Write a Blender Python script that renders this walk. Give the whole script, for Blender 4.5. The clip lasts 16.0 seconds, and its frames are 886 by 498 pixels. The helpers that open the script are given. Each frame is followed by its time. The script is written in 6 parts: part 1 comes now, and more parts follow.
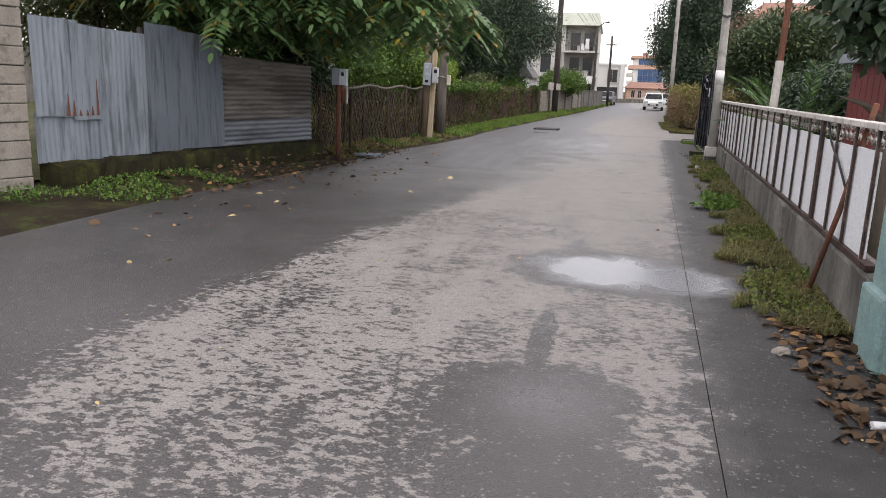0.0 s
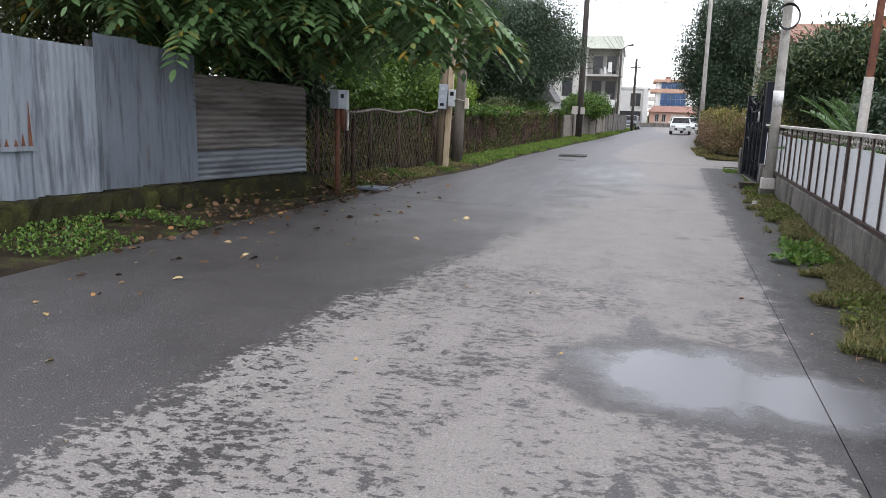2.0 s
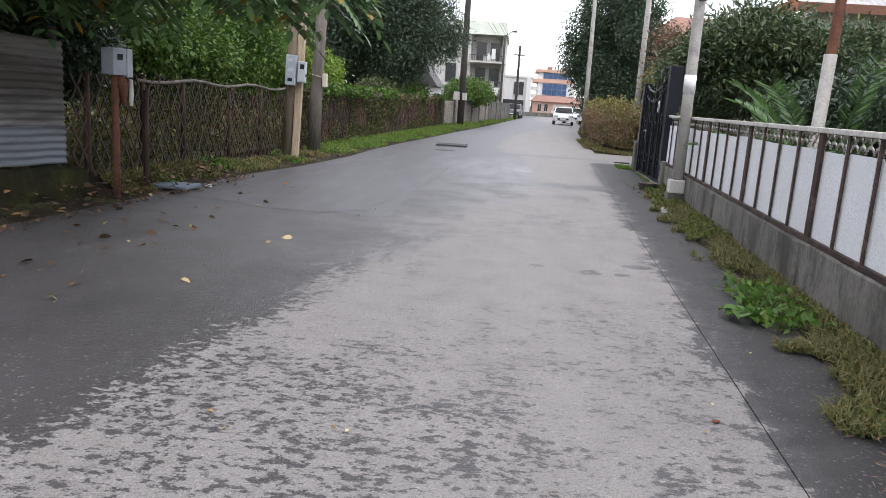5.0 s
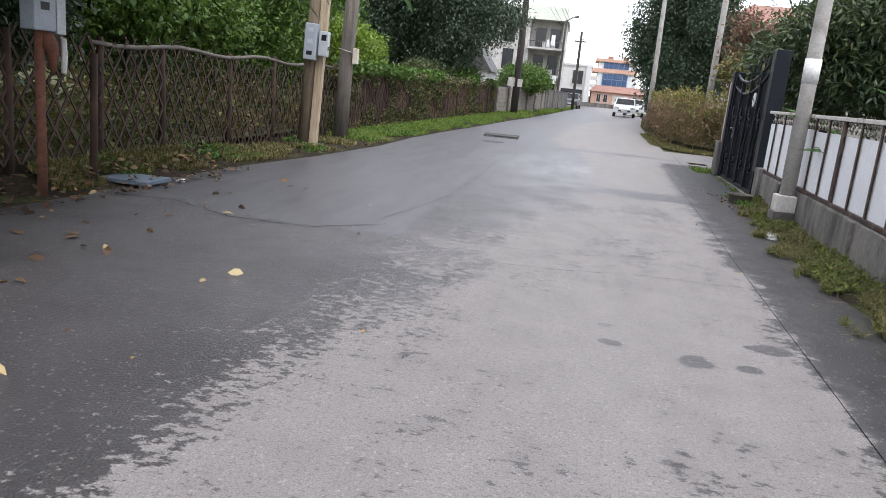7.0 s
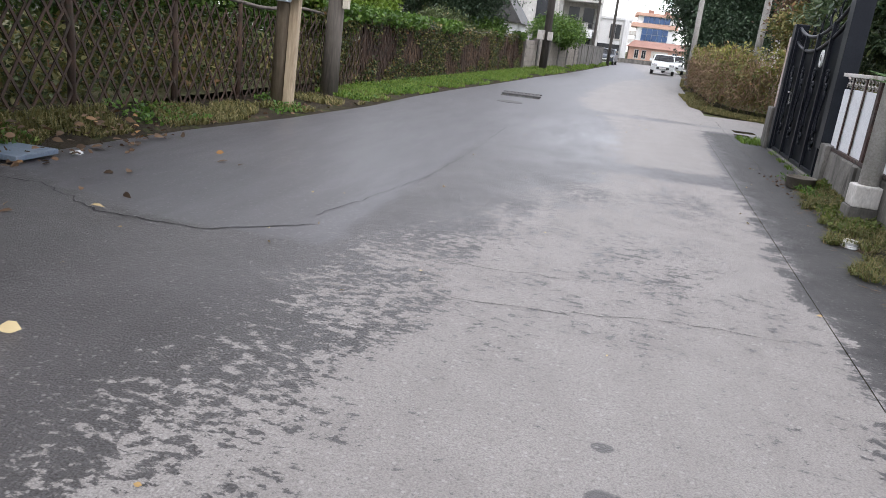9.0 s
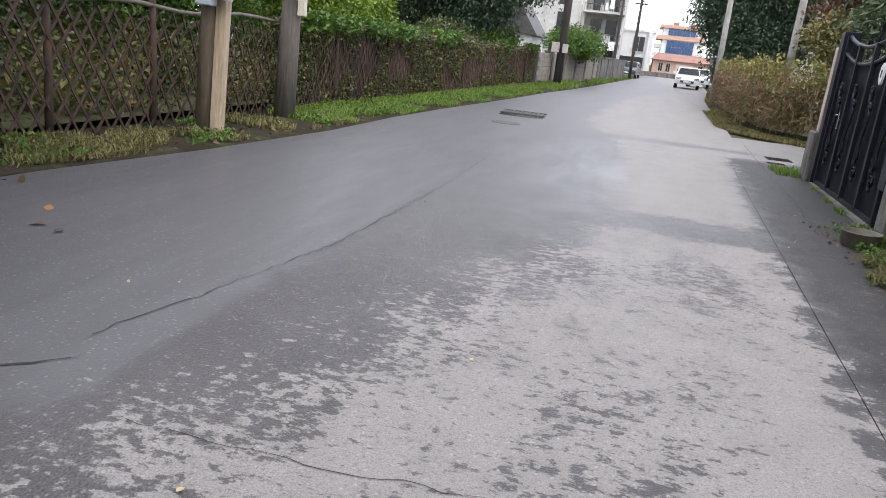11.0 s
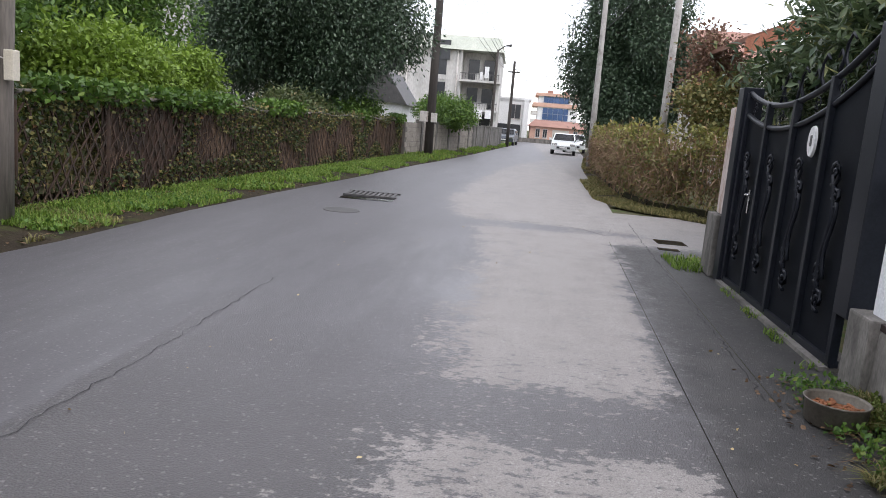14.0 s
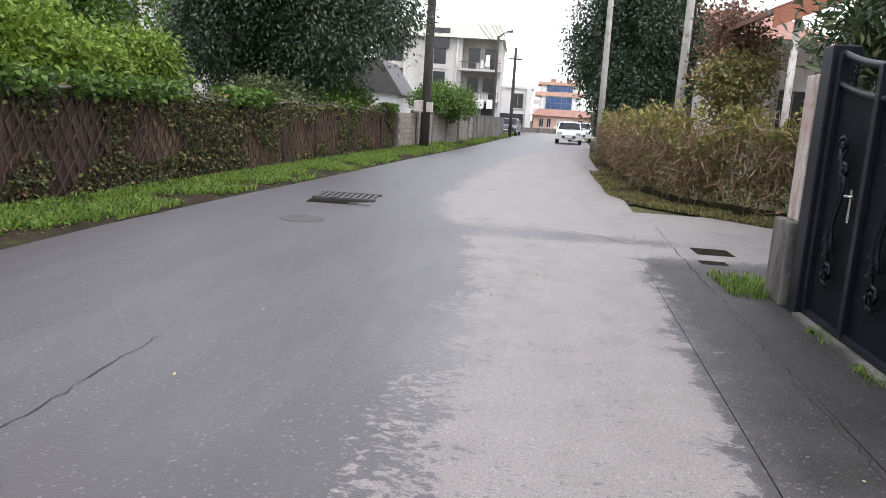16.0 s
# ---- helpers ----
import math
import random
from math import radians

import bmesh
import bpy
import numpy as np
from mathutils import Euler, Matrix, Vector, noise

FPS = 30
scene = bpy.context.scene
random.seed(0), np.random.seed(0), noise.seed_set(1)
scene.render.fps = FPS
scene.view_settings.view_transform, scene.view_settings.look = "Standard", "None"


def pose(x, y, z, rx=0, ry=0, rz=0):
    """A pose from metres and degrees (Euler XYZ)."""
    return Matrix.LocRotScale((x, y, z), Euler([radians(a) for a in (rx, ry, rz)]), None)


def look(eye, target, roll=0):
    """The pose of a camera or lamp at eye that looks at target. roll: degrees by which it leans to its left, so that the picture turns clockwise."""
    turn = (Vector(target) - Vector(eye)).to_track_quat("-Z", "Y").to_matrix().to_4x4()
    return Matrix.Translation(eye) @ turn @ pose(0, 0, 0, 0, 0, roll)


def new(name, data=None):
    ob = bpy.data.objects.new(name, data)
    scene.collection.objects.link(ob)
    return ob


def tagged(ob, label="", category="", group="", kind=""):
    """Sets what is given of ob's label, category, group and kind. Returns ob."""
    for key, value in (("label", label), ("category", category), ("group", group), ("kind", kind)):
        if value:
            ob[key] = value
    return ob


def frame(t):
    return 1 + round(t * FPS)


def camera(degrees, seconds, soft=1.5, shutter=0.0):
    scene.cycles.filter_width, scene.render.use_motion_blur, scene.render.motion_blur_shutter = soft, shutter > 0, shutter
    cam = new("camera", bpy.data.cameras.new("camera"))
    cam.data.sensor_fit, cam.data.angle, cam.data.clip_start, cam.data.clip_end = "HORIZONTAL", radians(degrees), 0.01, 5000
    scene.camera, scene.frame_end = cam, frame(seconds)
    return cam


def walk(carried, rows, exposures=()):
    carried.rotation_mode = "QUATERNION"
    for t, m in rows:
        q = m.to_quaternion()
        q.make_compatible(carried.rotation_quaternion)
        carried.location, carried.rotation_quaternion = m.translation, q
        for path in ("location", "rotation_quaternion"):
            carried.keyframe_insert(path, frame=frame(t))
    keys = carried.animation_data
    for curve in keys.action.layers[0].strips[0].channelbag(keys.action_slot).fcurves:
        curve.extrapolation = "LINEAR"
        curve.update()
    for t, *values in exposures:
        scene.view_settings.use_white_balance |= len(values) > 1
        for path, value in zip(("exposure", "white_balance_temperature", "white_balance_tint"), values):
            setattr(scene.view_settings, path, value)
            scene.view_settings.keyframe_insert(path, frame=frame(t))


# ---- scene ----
cam = camera(61.8, 16.0, soft=0.9)
PATH = [
    (0, (-0.685, -1.224, 1.633), (-1.098, 0.684, 1.198), 2.0),
    (0.5, (-0.773, -0.711, 1.634), (-1.229, 1.192, 1.219), 2.2),
    (1, (-0.892, -0.157, 1.649), (-1.39, 1.739, 1.256), 2.4),
    (1.5, (-1.035, 0.382, 1.633), (-1.544, 2.279, 1.253), 2.5),
    (2, (-1.094, 0.948, 1.608), (-1.564, 2.855, 1.234), 1.8),
    (2.5, (-1.121, 1.476, 1.586), (-1.474, 3.408, 1.213), 2.3),
    (3, (-1.097, 1.975, 1.577), (-1.333, 3.927, 1.211), 3.1),
    (3.5, (-1.06, 2.513, 1.596), (-1.266, 4.464, 1.209), 3.3),
    (4, (-1.1, 3.092, 1.592), (-1.282, 5.045, 1.202), 3.8),
    (4.2, (-1.1, 3.305, 1.57), (-1.261, 5.26, 1.178), 3.7),
    (6.3, (-1.272, 6.021, 1.492), (-1.46, 7.971, 1.09), 4.4),
    (6.5, (-1.268, 6.264, 1.502), (-1.468, 8.214, 1.103), 5.3),
    (7, (-1.237, 6.906, 1.446), (-1.527, 8.835, 1.004), 5.6),
    (7.5, (-1.215, 7.456, 1.414), (-1.61, 9.345, 0.887), 5.1),
    (8, (-1.156, 7.978, 1.411), (-1.528, 9.87, 0.881), 5.5),
    (8.5, (-1.106, 8.503, 1.423), (-1.454, 10.39, 0.858), 6.4),
    (10.8, (-0.805, 11.234, 1.491), (-1.198, 13.116, 0.941), 6.4),
    (11, (-0.783, 11.467, 1.479), (-1.203, 13.346, 0.939), 6.3),
    (11.5, (-0.767, 12.021, 1.541), (-1.222, 13.911, 1.075), 5.7),
    (12, (-0.704, 12.601, 1.56), (-1.151, 14.516, 1.197), 0.5),
    (12.5, (-0.651, 13.171, 1.561), (-1.044, 15.103, 1.227), 1.4),
    (13, (-0.6, 13.653, 1.553), (-0.837, 15.613, 1.23), 2.5),
    (13.5, (-0.507, 14.294, 1.536), (-0.703, 16.256, 1.197), 3.6),
    (14, (-0.439, 14.814, 1.548), (-0.606, 16.778, 1.211), 4.8),
    (14.5, (-0.343, 15.393, 1.541), (-0.496, 17.356, 1.192), 5.0),
    (15, (-0.316, 15.965, 1.536), (-0.475, 17.927, 1.183), 5.1),
    (15.5, (-0.333, 16.586, 1.485), (-0.465, 18.553, 1.145), 4.4),
    (16, (-0.398, 17.15, 1.475), (-0.578, 19.11, 1.116), 3.6),
]
walk(cam, [(t, look(eye, target, roll)) for t, eye, target, roll in PATH],
     ((0, 0.76, 6900, 15), (1, 0.82, 6800, 15), (2, 0.85, 6450, 12), (4, 0.95, 6450, 13), (6.3, 1.00, 6400, 13), (7, 1.08, 6400, 13), (7.5, 1.25, 6400, 13), (8.5, 1.12, 6400, 13), (10.8, 1.22, 6400, 13), (11.2, 1.18, 6400, 13), (12, 0.90, 6400, 14), (13, 0.92, 6400, 14), (14.5, 0.98, 6450, 14), (16, 1.15, 6500, 14)))

# ---- world: overcast daylight ----
world = bpy.data.worlds.new("world")
scene.world = world
world.use_nodes = True
wn, wl = world.node_tree.nodes, world.node_tree.links
wn.clear()
sky = wn.new("ShaderNodeTexSky")
sky.sky_type, sky.sun_disc, sky.sun_elevation, sky.sun_rotation = "NISHITA", False, radians(55), radians(150)
bg_sky, bg_cloud = wn.new("ShaderNodeBackground"), wn.new("ShaderNodeBackground")
bg_sky.inputs["Strength"].default_value = 0.05
bg_cloud.inputs["Color"].default_value, bg_cloud.inputs["Strength"].default_value = (0.985, 0.985, 1.0, 1), 0.9
add, wout = wn.new("ShaderNodeAddShader"), wn.new("ShaderNodeOutputWorld")
wl.new(sky.outputs[0], bg_sky.inputs["Color"])
wl.new(bg_sky.outputs[0], add.inputs[0]), wl.new(bg_cloud.outputs[0], add.inputs[1])
wl.new(add.outputs[0], wout.inputs["Surface"])
sun = new("sun", bpy.data.lights.new("sun", "SUN"))
sun.data.energy, sun.data.angle, sun.data.color = 0.7, radians(25), (1.0, 0.97, 0.93)
sun.matrix_world = pose(0, 0, 30, 35, 0, 30)


# ---- materials ----
class Nodes:
    """A short way to write node materials."""

    def __init__(self, name):
        self.mat = bpy.data.materials.new(name)
        self.mat.use_nodes = True
        self.tree = self.mat.node_tree
        self.tree.nodes.clear()
        self.out = self.tree.nodes.new("ShaderNodeOutputMaterial")
        self.bsdf = self.tree.nodes.new("ShaderNodeBsdfPrincipled")
        self.tree.links.new(self.bsdf.outputs[0], self.out.inputs["Surface"])
        self.geo = self.tree.nodes.new("ShaderNodeNewGeometry")
        self.pos = self.geo.outputs["Position"]

    def put(self, socket, value):
        if isinstance(value, bpy.types.NodeSocket):
            self.tree.links.new(value, socket)
        elif isinstance(value, (tuple, list)) and len(value) == 3 and socket.type == "RGBA":
            socket.default_value = (*value, 1)
        else:
            socket.default_value = value

    def math(self, op, a, b=0.0, clamp=False):
        n = self.tree.nodes.new("ShaderNodeMath")
        n.operation, n.use_clamp = op, clamp
        self.put(n.inputs[0], a), self.put(n.inputs[1], b)
        return n.outputs[0]

    def scaled(self, sx, sy, sz, vec=None):
        n = self.tree.nodes.new("ShaderNodeMapping")
        n.inputs["Scale"].default_value = (sx, sy, sz)
        self.put(n.inputs["Vector"], vec or self.pos)
        return n.outputs[0]

    def noise(self, scale, detail=4.0, rough=0.55, vec=None):
        n = self.tree.nodes.new("ShaderNodeTexNoise")
        n.inputs["Scale"].default_value, n.inputs["Detail"].default_value = scale, detail
        n.inputs["Roughness"].default_value = rough
        self.put(n.inputs["Vector"], vec or self.pos)
        return n.outputs["Fac"]

    def ramp(self, fac, *stops):
        n = self.tree.nodes.new("ShaderNodeValToRGB")
        while len(n.color_ramp.elements) < len(stops):
            n.color_ramp.elements.new(0.5)
        for e, (at, c) in zip(n.color_ramp.elements, stops):
            e.position = at
            e.color = (c, c, c, 1) if isinstance(c, (int, float)) else (*c, 1)
        self.put(n.inputs[0], fac)
        return n.outputs[0]

    def mix(self, fac, a, b):
        n = self.tree.nodes.new("ShaderNodeMix")
        n.data_type = "RGBA"
        self.put(n.inputs[0], fac), self.put(n.inputs[6], a), self.put(n.inputs[7], b)
        return n.outputs[2]

    def bump(self, height, strength=0.4, distance=0.01):
        n = self.tree.nodes.new("ShaderNodeBump")
        n.inputs["Strength"].default_value, n.inputs["Distance"].default_value = strength, distance
        self.put(n.inputs["Height"], height)
        self.put(self.bsdf.inputs["Normal"], n.outputs[0])

    def done(self, color, rough=0.7, metal=0.0):
        self.put(self.bsdf.inputs["Base Color"], color)
        self.put(self.bsdf.inputs["Roughness"], rough)
        self.put(self.bsdf.inputs["Metallic"], metal)
        return self.mat


def worn(name, a, b, scale=3.0, fine=40.0, rough=0.8, metal=0.0, dirt=None, bump=0.3, stretch=(1, 1, 1), lo=0.35, hi=0.65, dist=0.004):
    """Two colours mixed by coarse stains, with fine grain and an optional third colour of dirt."""
    n = Nodes(name)
    v = n.scaled(*stretch)
    c = n.mix(n.ramp(n.noise(scale, 6, 0.6, v), (lo, 0), (hi, 1)), a, b)
    grain = n.noise(fine, 5, 0.65, v)
    c = n.mix(n.ramp(grain, (0.35, 0.45), (0.65, 0)), c, (a[0] * 0.4, a[1] * 0.4, a[2] * 0.4))
    if dirt:
        c = n.mix(n.ramp(n.noise(scale * 1.7, 8, 0.7, v), (0.52, 0), (0.66, 0.85)), c, dirt)
    n.bump(grain, bump, dist)
    return n.done(c, rough, metal)


def leaves(name, a, b, c=None, rough=0.5, glow=0.25):
    """Leaf green that differs from leaf to leaf, with some light let through."""
    n = Nodes(name)
    stops = [(0.0, a), (0.9, b)] + ([(0.985, c)] if c else [])
    rnd = n.geo.outputs["Random Per Island"]
    col = n.ramp(rnd, *stops)
    n.done(col, rough)
    n.bsdf.inputs["Specular IOR Level"].default_value = 0.4
    t, m = n.tree.nodes.new("ShaderNodeBsdfTranslucent"), n.tree.nodes.new("ShaderNodeMixShader")
    n.put(t.inputs["Color"], col)
    m.inputs[0].default_value = glow
    n.tree.links.new(n.bsdf.outputs[0], m.inputs[1]), n.tree.links.new(t.outputs[0], m.inputs[2])
    n.tree.links.new(m.outputs[0], n.out.inputs["Surface"])
    return n.mat


def asphalt():
    """Damp asphalt: a drying pale film with flecks on the walked side, puddles with sky reflection put into their
    colour, a smoother newer patch lightened for sky sheen, a dark side strip.
    """
    n = Nodes("asphalt")
    sep = n.tree.nodes.new("ShaderNodeSeparateXYZ")
    n.put(sep.inputs[0], n.pos)
    x, y = sep.outputs[0], sep.outputs[1]
    fac = n.math("DIVIDE", n.math("ADD", y, 10.0), 70.0)
    mul, add, less = (lambda a, b: n.math("MULTIPLY", a, b)), (lambda a, b: n.math("ADD", a, b)), (lambda a, b: n.math("SUBTRACT", a, b))
    unit_of = lambda a: n.math("ADD", a, 0.0, True)

    def profile(lo, hi, *stops):
        """A value that changes along the street."""
        return add(mul(n.ramp(fac, *[((a + 10) / 70, (b - lo) / (hi - lo)) for a, b in stops]), hi - lo), lo)

    edge = profile(-8, 8, (-5, -3.8), (2, -3.68), (4, -3.45), (6, -3.22), (8, -2.93), (10, -2.5), (13.5, -2.1), (15, -1.6), (17, -1.05), (19, -0.8), (24.5, -0.72), (26.5, -1.0), (28, -1.4), (30, -1.7), (40, -1.1), (46, -0.4), (56, 1.5))
    keen = profile(0, 6, (-5, 3.2), (7, 3.0), (9.5, 1.3), (11, 0.95), (16.5, 1.0), (19.5, 2.6), (46, 2.0))
    full = profile(-1.5, 1.5, (-5, -0.9), (0.8, -0.42), (1.9, 0.02), (3, 0.24), (5.5, 0.22), (8, 0.26), (9.5, 0.5), (11, 0.66), (14, 0.5), (17, 0.22), (20, 0.5), (25, 0.62), (34, 0.5), (50, 0.2))
    coarse, mid = n.noise(0.6, 3), n.noise(3.0, 6, 0.65)
    streak = n.noise(1.1, 4, 0.6, n.scaled(1.7, 0.3, 1))
    fleck = n.noise(13.0, 5, 0.72, n.scaled(0.9, 1.35, 1))
    wobble = mul(less(n.noise(1.3, 5, 0.7), 0.5), 0.9)
    d = add(less(x, edge), wobble)
    s = n.math("MINIMUM", n.math("MAXIMUM", mul(d, keen), -2.2), full)
    s = add(s, mul(less(coarse, 0.5), 1.1))
    s = add(s, mul(less(streak, 0.5), 1.3))
    s = add(s, mul(less(mid, 0.5), 1.7))
    s = add(s, mul(less(fleck, 0.5), 4.4))
    strip_cut = n.math("MULTIPLY", less(x, add(add(mul(y, 0.0485), -0.30), mul(less(mid, 0.5), 0.7))), 3.2, True)
    strip_cut = mul(strip_cut, n.math("MULTIPLY", less(26.0, y), 1.5, True))
    s = less(s, mul(strip_cut, 1.9))

    def hollows(spots, ragged):
        best = None
        for px, py, a, b in spots:
            u, v = n.math("DIVIDE", less(x, px), a), n.math("DIVIDE", less(y, py), b)
            e = less(1.0, n.math("SQRT", add(mul(u, u), mul(v, v))))
            best = e if best is None else n.math("MAXIMUM", best, e)
        return add(best, mul(less(mid, 0.5), ragged))

    deep = hollows(((-0.58, 5.6, 0.9, 0.78), (0.05, 5.45, 0.65, 0.6)), 1.0)
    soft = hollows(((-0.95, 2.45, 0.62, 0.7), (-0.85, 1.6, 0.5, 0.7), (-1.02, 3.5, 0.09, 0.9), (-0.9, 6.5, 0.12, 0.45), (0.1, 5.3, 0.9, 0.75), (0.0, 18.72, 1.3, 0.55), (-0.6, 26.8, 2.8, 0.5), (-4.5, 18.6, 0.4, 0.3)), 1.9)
    drips = hollows(((-0.82, 11.29, 0.08, 0.07), (-0.34, 11.15, 0.13, 0.12), (-0.04, 11.17, 0.08, 0.07), (0.18, 11.6, 0.14, 0.1), (-0.84, 11.64, 0.045, 0.04)), 2.2)
    damp = n.math("MAXIMUM", mul(add(deep, 0.12), 7.0), mul(drips, 7.0), True)
    damp = unit_of(damp)
    pool = unit_of(mul(less(deep, 0.05), 2.4))
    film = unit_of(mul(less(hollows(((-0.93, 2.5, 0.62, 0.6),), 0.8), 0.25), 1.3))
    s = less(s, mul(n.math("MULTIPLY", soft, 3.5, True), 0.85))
    dry = n.math("ADD", mul(s, 9.0), 0.3, True)
    dry = n.math("MULTIPLY", dry, less(1.0, mul(damp, 0.95)), True)
    stone = n.tree.nodes.new("ShaderNodeTexVoronoi")
    stone.inputs["Scale"].default_value = 85.0
    n.put(stone.inputs["Vector"], n.pos)
    grain = n.noise(120.0, 3, 0.7)
    chips = n.tree.nodes.new("ShaderNodeTexVoronoi")
    chips.inputs["Scale"].default_value = 27.0
    n.put(chips.inputs["Vector"], n.pos)
    chip = n.ramp(chips.outputs["Distance"], (0.0, 1.0), (0.18, 0.8), (0.26, 0.0))
    chip = mul(chip, n.ramp(n.noise(11.0, 3), (0.4, 0.0), (0.55, 1.0)))
    wet = n.mix(n.ramp(coarse, (0.35, 0), (0.65, 1)), (0.04, 0.037, 0.037), (0.066, 0.062, 0.063))
    wet = n.mix(n.ramp(streak, (0.42, 0.0), (0.62, 0.6)), wet, (0.062, 0.058, 0.058))
    wet = n.mix(n.ramp(stone.outputs["Distance"], (0.0, 0.7), (0.3, 0)), wet, (0.15, 0.133, 0.13))
    wet = n.mix(mul(chip, 0.7), wet, (0.24, 0.23, 0.22))
    newer = n.math("MULTIPLY", less(y, add(13.45, add(mul(n.math("MAXIMUM", less(-4.0, x), 0.0), 0.4), mul(less(mid, 0.5), 0.5)))), 8.0, True)
    west = n.math("MAXIMUM", n.math("MULTIPLY", less(add(-2.6, mul(less(mid, 0.5), 0.3)), x), 9.0, True), n.math("MULTIPLY", less(y, 17.0), 0.22, True))
    newer = mul(mul(newer, west), less(1.0, strip_cut))
    # Newer asphalt; its bluish base is raised to carry grazing sky sheen.
    smooth = n.mix(n.ramp(stone.outputs["Distance"], (0.0, 0.5), (0.3, 0)), (0.072, 0.069, 0.074), (0.17, 0.174, 0.18))
    smooth = n.mix(n.ramp(streak, (0.4, 0.0), (0.6, 0.75)), smooth, (0.06, 0.057, 0.061))
    smooth = n.mix(mul(chip, 0.6), smooth, (0.24, 0.23, 0.23))
    wet = n.mix(newer, wet, smooth)
    side = n.mix(n.ramp(n.noise(2.2, 6, 0.7), (0.38, 0), (0.62, 1)), (0.016, 0.015, 0.015), (0.034, 0.032, 0.031))
    side = n.mix(mul(chip, 0.65), side, (0.2, 0.19, 0.185))
    wet = n.mix(strip_cut, wet, side)
    pale = n.mix(n.ramp(mid, (0.3, 0), (0.7, 1)), (0.2, 0.185, 0.174), (0.265, 0.248, 0.235))
    pale = n.mix(n.ramp(streak, (0.4, 0.0), (0.62, 0.5)), pale, (0.27, 0.255, 0.243))
    pale = n.mix(n.ramp(grain, (0.35, 0.7), (0.6, 0)), pale, (0.105, 0.098, 0.093))
    pale = n.mix(mul(chip, 0.4), pale, (0.38, 0.365, 0.35))
    pale = n.mix(n.ramp(n.noise(46.0, 4, 0.7), (0.54, 0.0), (0.64, 0.7)), pale, (0.11, 0.103, 0.098))
    col = n.mix(dry, wet, pale)
    # Pale blue-grey in both puddles stands for the reflected sky.
    col = n.mix(pool, col, (0.1, 0.102, 0.112))
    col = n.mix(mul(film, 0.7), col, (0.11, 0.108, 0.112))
    rough = n.mix(newer, n.ramp(n.noise(1.1, 4), (0.35, 0.34), (0.65, 0.5)), n.ramp(streak, (0.38, 0.36), (0.62, 0.46)))
    rough = n.mix(n.math("MULTIPLY", less(y, 21.0), 0.2, True), rough, (0.5, 0.5, 0.5))
    rough = n.mix(strip_cut, rough, (0.6, 0.6, 0.6))
    rough = n.mix(dry, rough, (0.7, 0.7, 0.7))
    rough = n.mix(n.math("MAXIMUM", pool, film), rough, (0.2, 0.2, 0.2))
    h = mul(add(grain, add(stone.outputs["Distance"], mul(chip, 0.6))), less(1.0, n.math("MAXIMUM", mul(pool, 0.97), mul(newer, 0.8))))
    n.bump(h, 0.6, 0.006)
    return n.done(col, rough)


def corrugate(name, a, b, rust, amount, along=(1, 1, 0.25)):
    n = Nodes(name)
    v = n.scaled(*along)
    c = n.mix(n.ramp(n.noise(2.2, 5, 0.6, v), (0.3, 0), (0.7, 1)), a, b)
    c = n.mix(n.ramp(n.noise(9.0, 6, 0.7, n.scaled(*(k if k == 1 else k * 0.35 for k in along))), (0.49, 0), (0.64, 0.8)), c, (a[0] * 0.45, a[1] * 0.42, a[2] * 0.42))
    c = n.mix(n.ramp(n.noise(1.7, 8, 0.72, v), (amount, 0), (amount + 0.1, 0.9)), c, rust)
    n.bump(n.noise(30, 4), 0.15, 0.003)
    return n.done(c, 0.62, 0.15)


M_ASPHALT = asphalt()
M_SOIL = worn("garden_soil", (0.06, 0.07, 0.03), (0.115, 0.1, 0.06), 1.2, 22, 0.95, dirt=(0.05, 0.09, 0.02), bump=0.9, dist=0.03)
M_BANK = worn("leafy_bank_soil", (0.026, 0.021, 0.015), (0.055, 0.043, 0.028), 1.6, 26, 0.95, dirt=(0.06, 0.08, 0.02), bump=1.0, dist=0.03)
M_MOSS = worn("mossy_concrete", (0.016, 0.014, 0.01), (0.03, 0.03, 0.012), 2.2, 30, 0.95, dirt=(0.05, 0.055, 0.014), bump=0.8, dist=0.015)
M_BLOCK = worn("cement_block", (0.27, 0.24, 0.205), (0.36, 0.325, 0.285), 3.0, 55, 0.92, dirt=(0.14, 0.125, 0.10), bump=0.7, dist=0.008)
M_MORTAR = worn("mortar", (0.11, 0.1, 0.09), (0.17, 0.155, 0.14), 5, 60, 0.95)
M_CONC = worn("stained_concrete", (0.075, 0.07, 0.062), (0.23, 0.215, 0.195), 1.9, 45, 0.9, dirt=(0.04, 0.037, 0.032), bump=0.4, stretch=(1, 1, 0.4), lo=0.36, hi=0.6)
M_POLE = worn("pole_concrete", (0.34, 0.325, 0.30), (0.46, 0.44, 0.41), 2.5, 50, 0.85, dirt=(0.2, 0.19, 0.17))
# The next two zinc colours are darkened to include the overhanging tree's shade.
M_SHEET = corrugate("zinc_sheet_blue", (0.16, 0.19, 0.225), (0.24, 0.27, 0.305), (0.2, 0.085, 0.045), 0.72)
M_SHEET2 = corrugate("zinc_sheet_grey", (0.09, 0.107, 0.13), (0.135, 0.153, 0.178), (0.12, 0.09, 0.07), 0.66)
M_SHEET3 = corrugate("zinc_sheet_brown", (0.085, 0.078, 0.07), (0.17, 0.16, 0.147), (0.045, 0.04, 0.032), 0.47, (0.3, 0.22, 2.2))
M_SHEET4 = corrugate("zinc_sheet_pale_blue", (0.115, 0.13, 0.15), (0.17, 0.185, 0.2), (0.1, 0.08, 0.065), 0.56, (0.3, 0.25, 1.5))
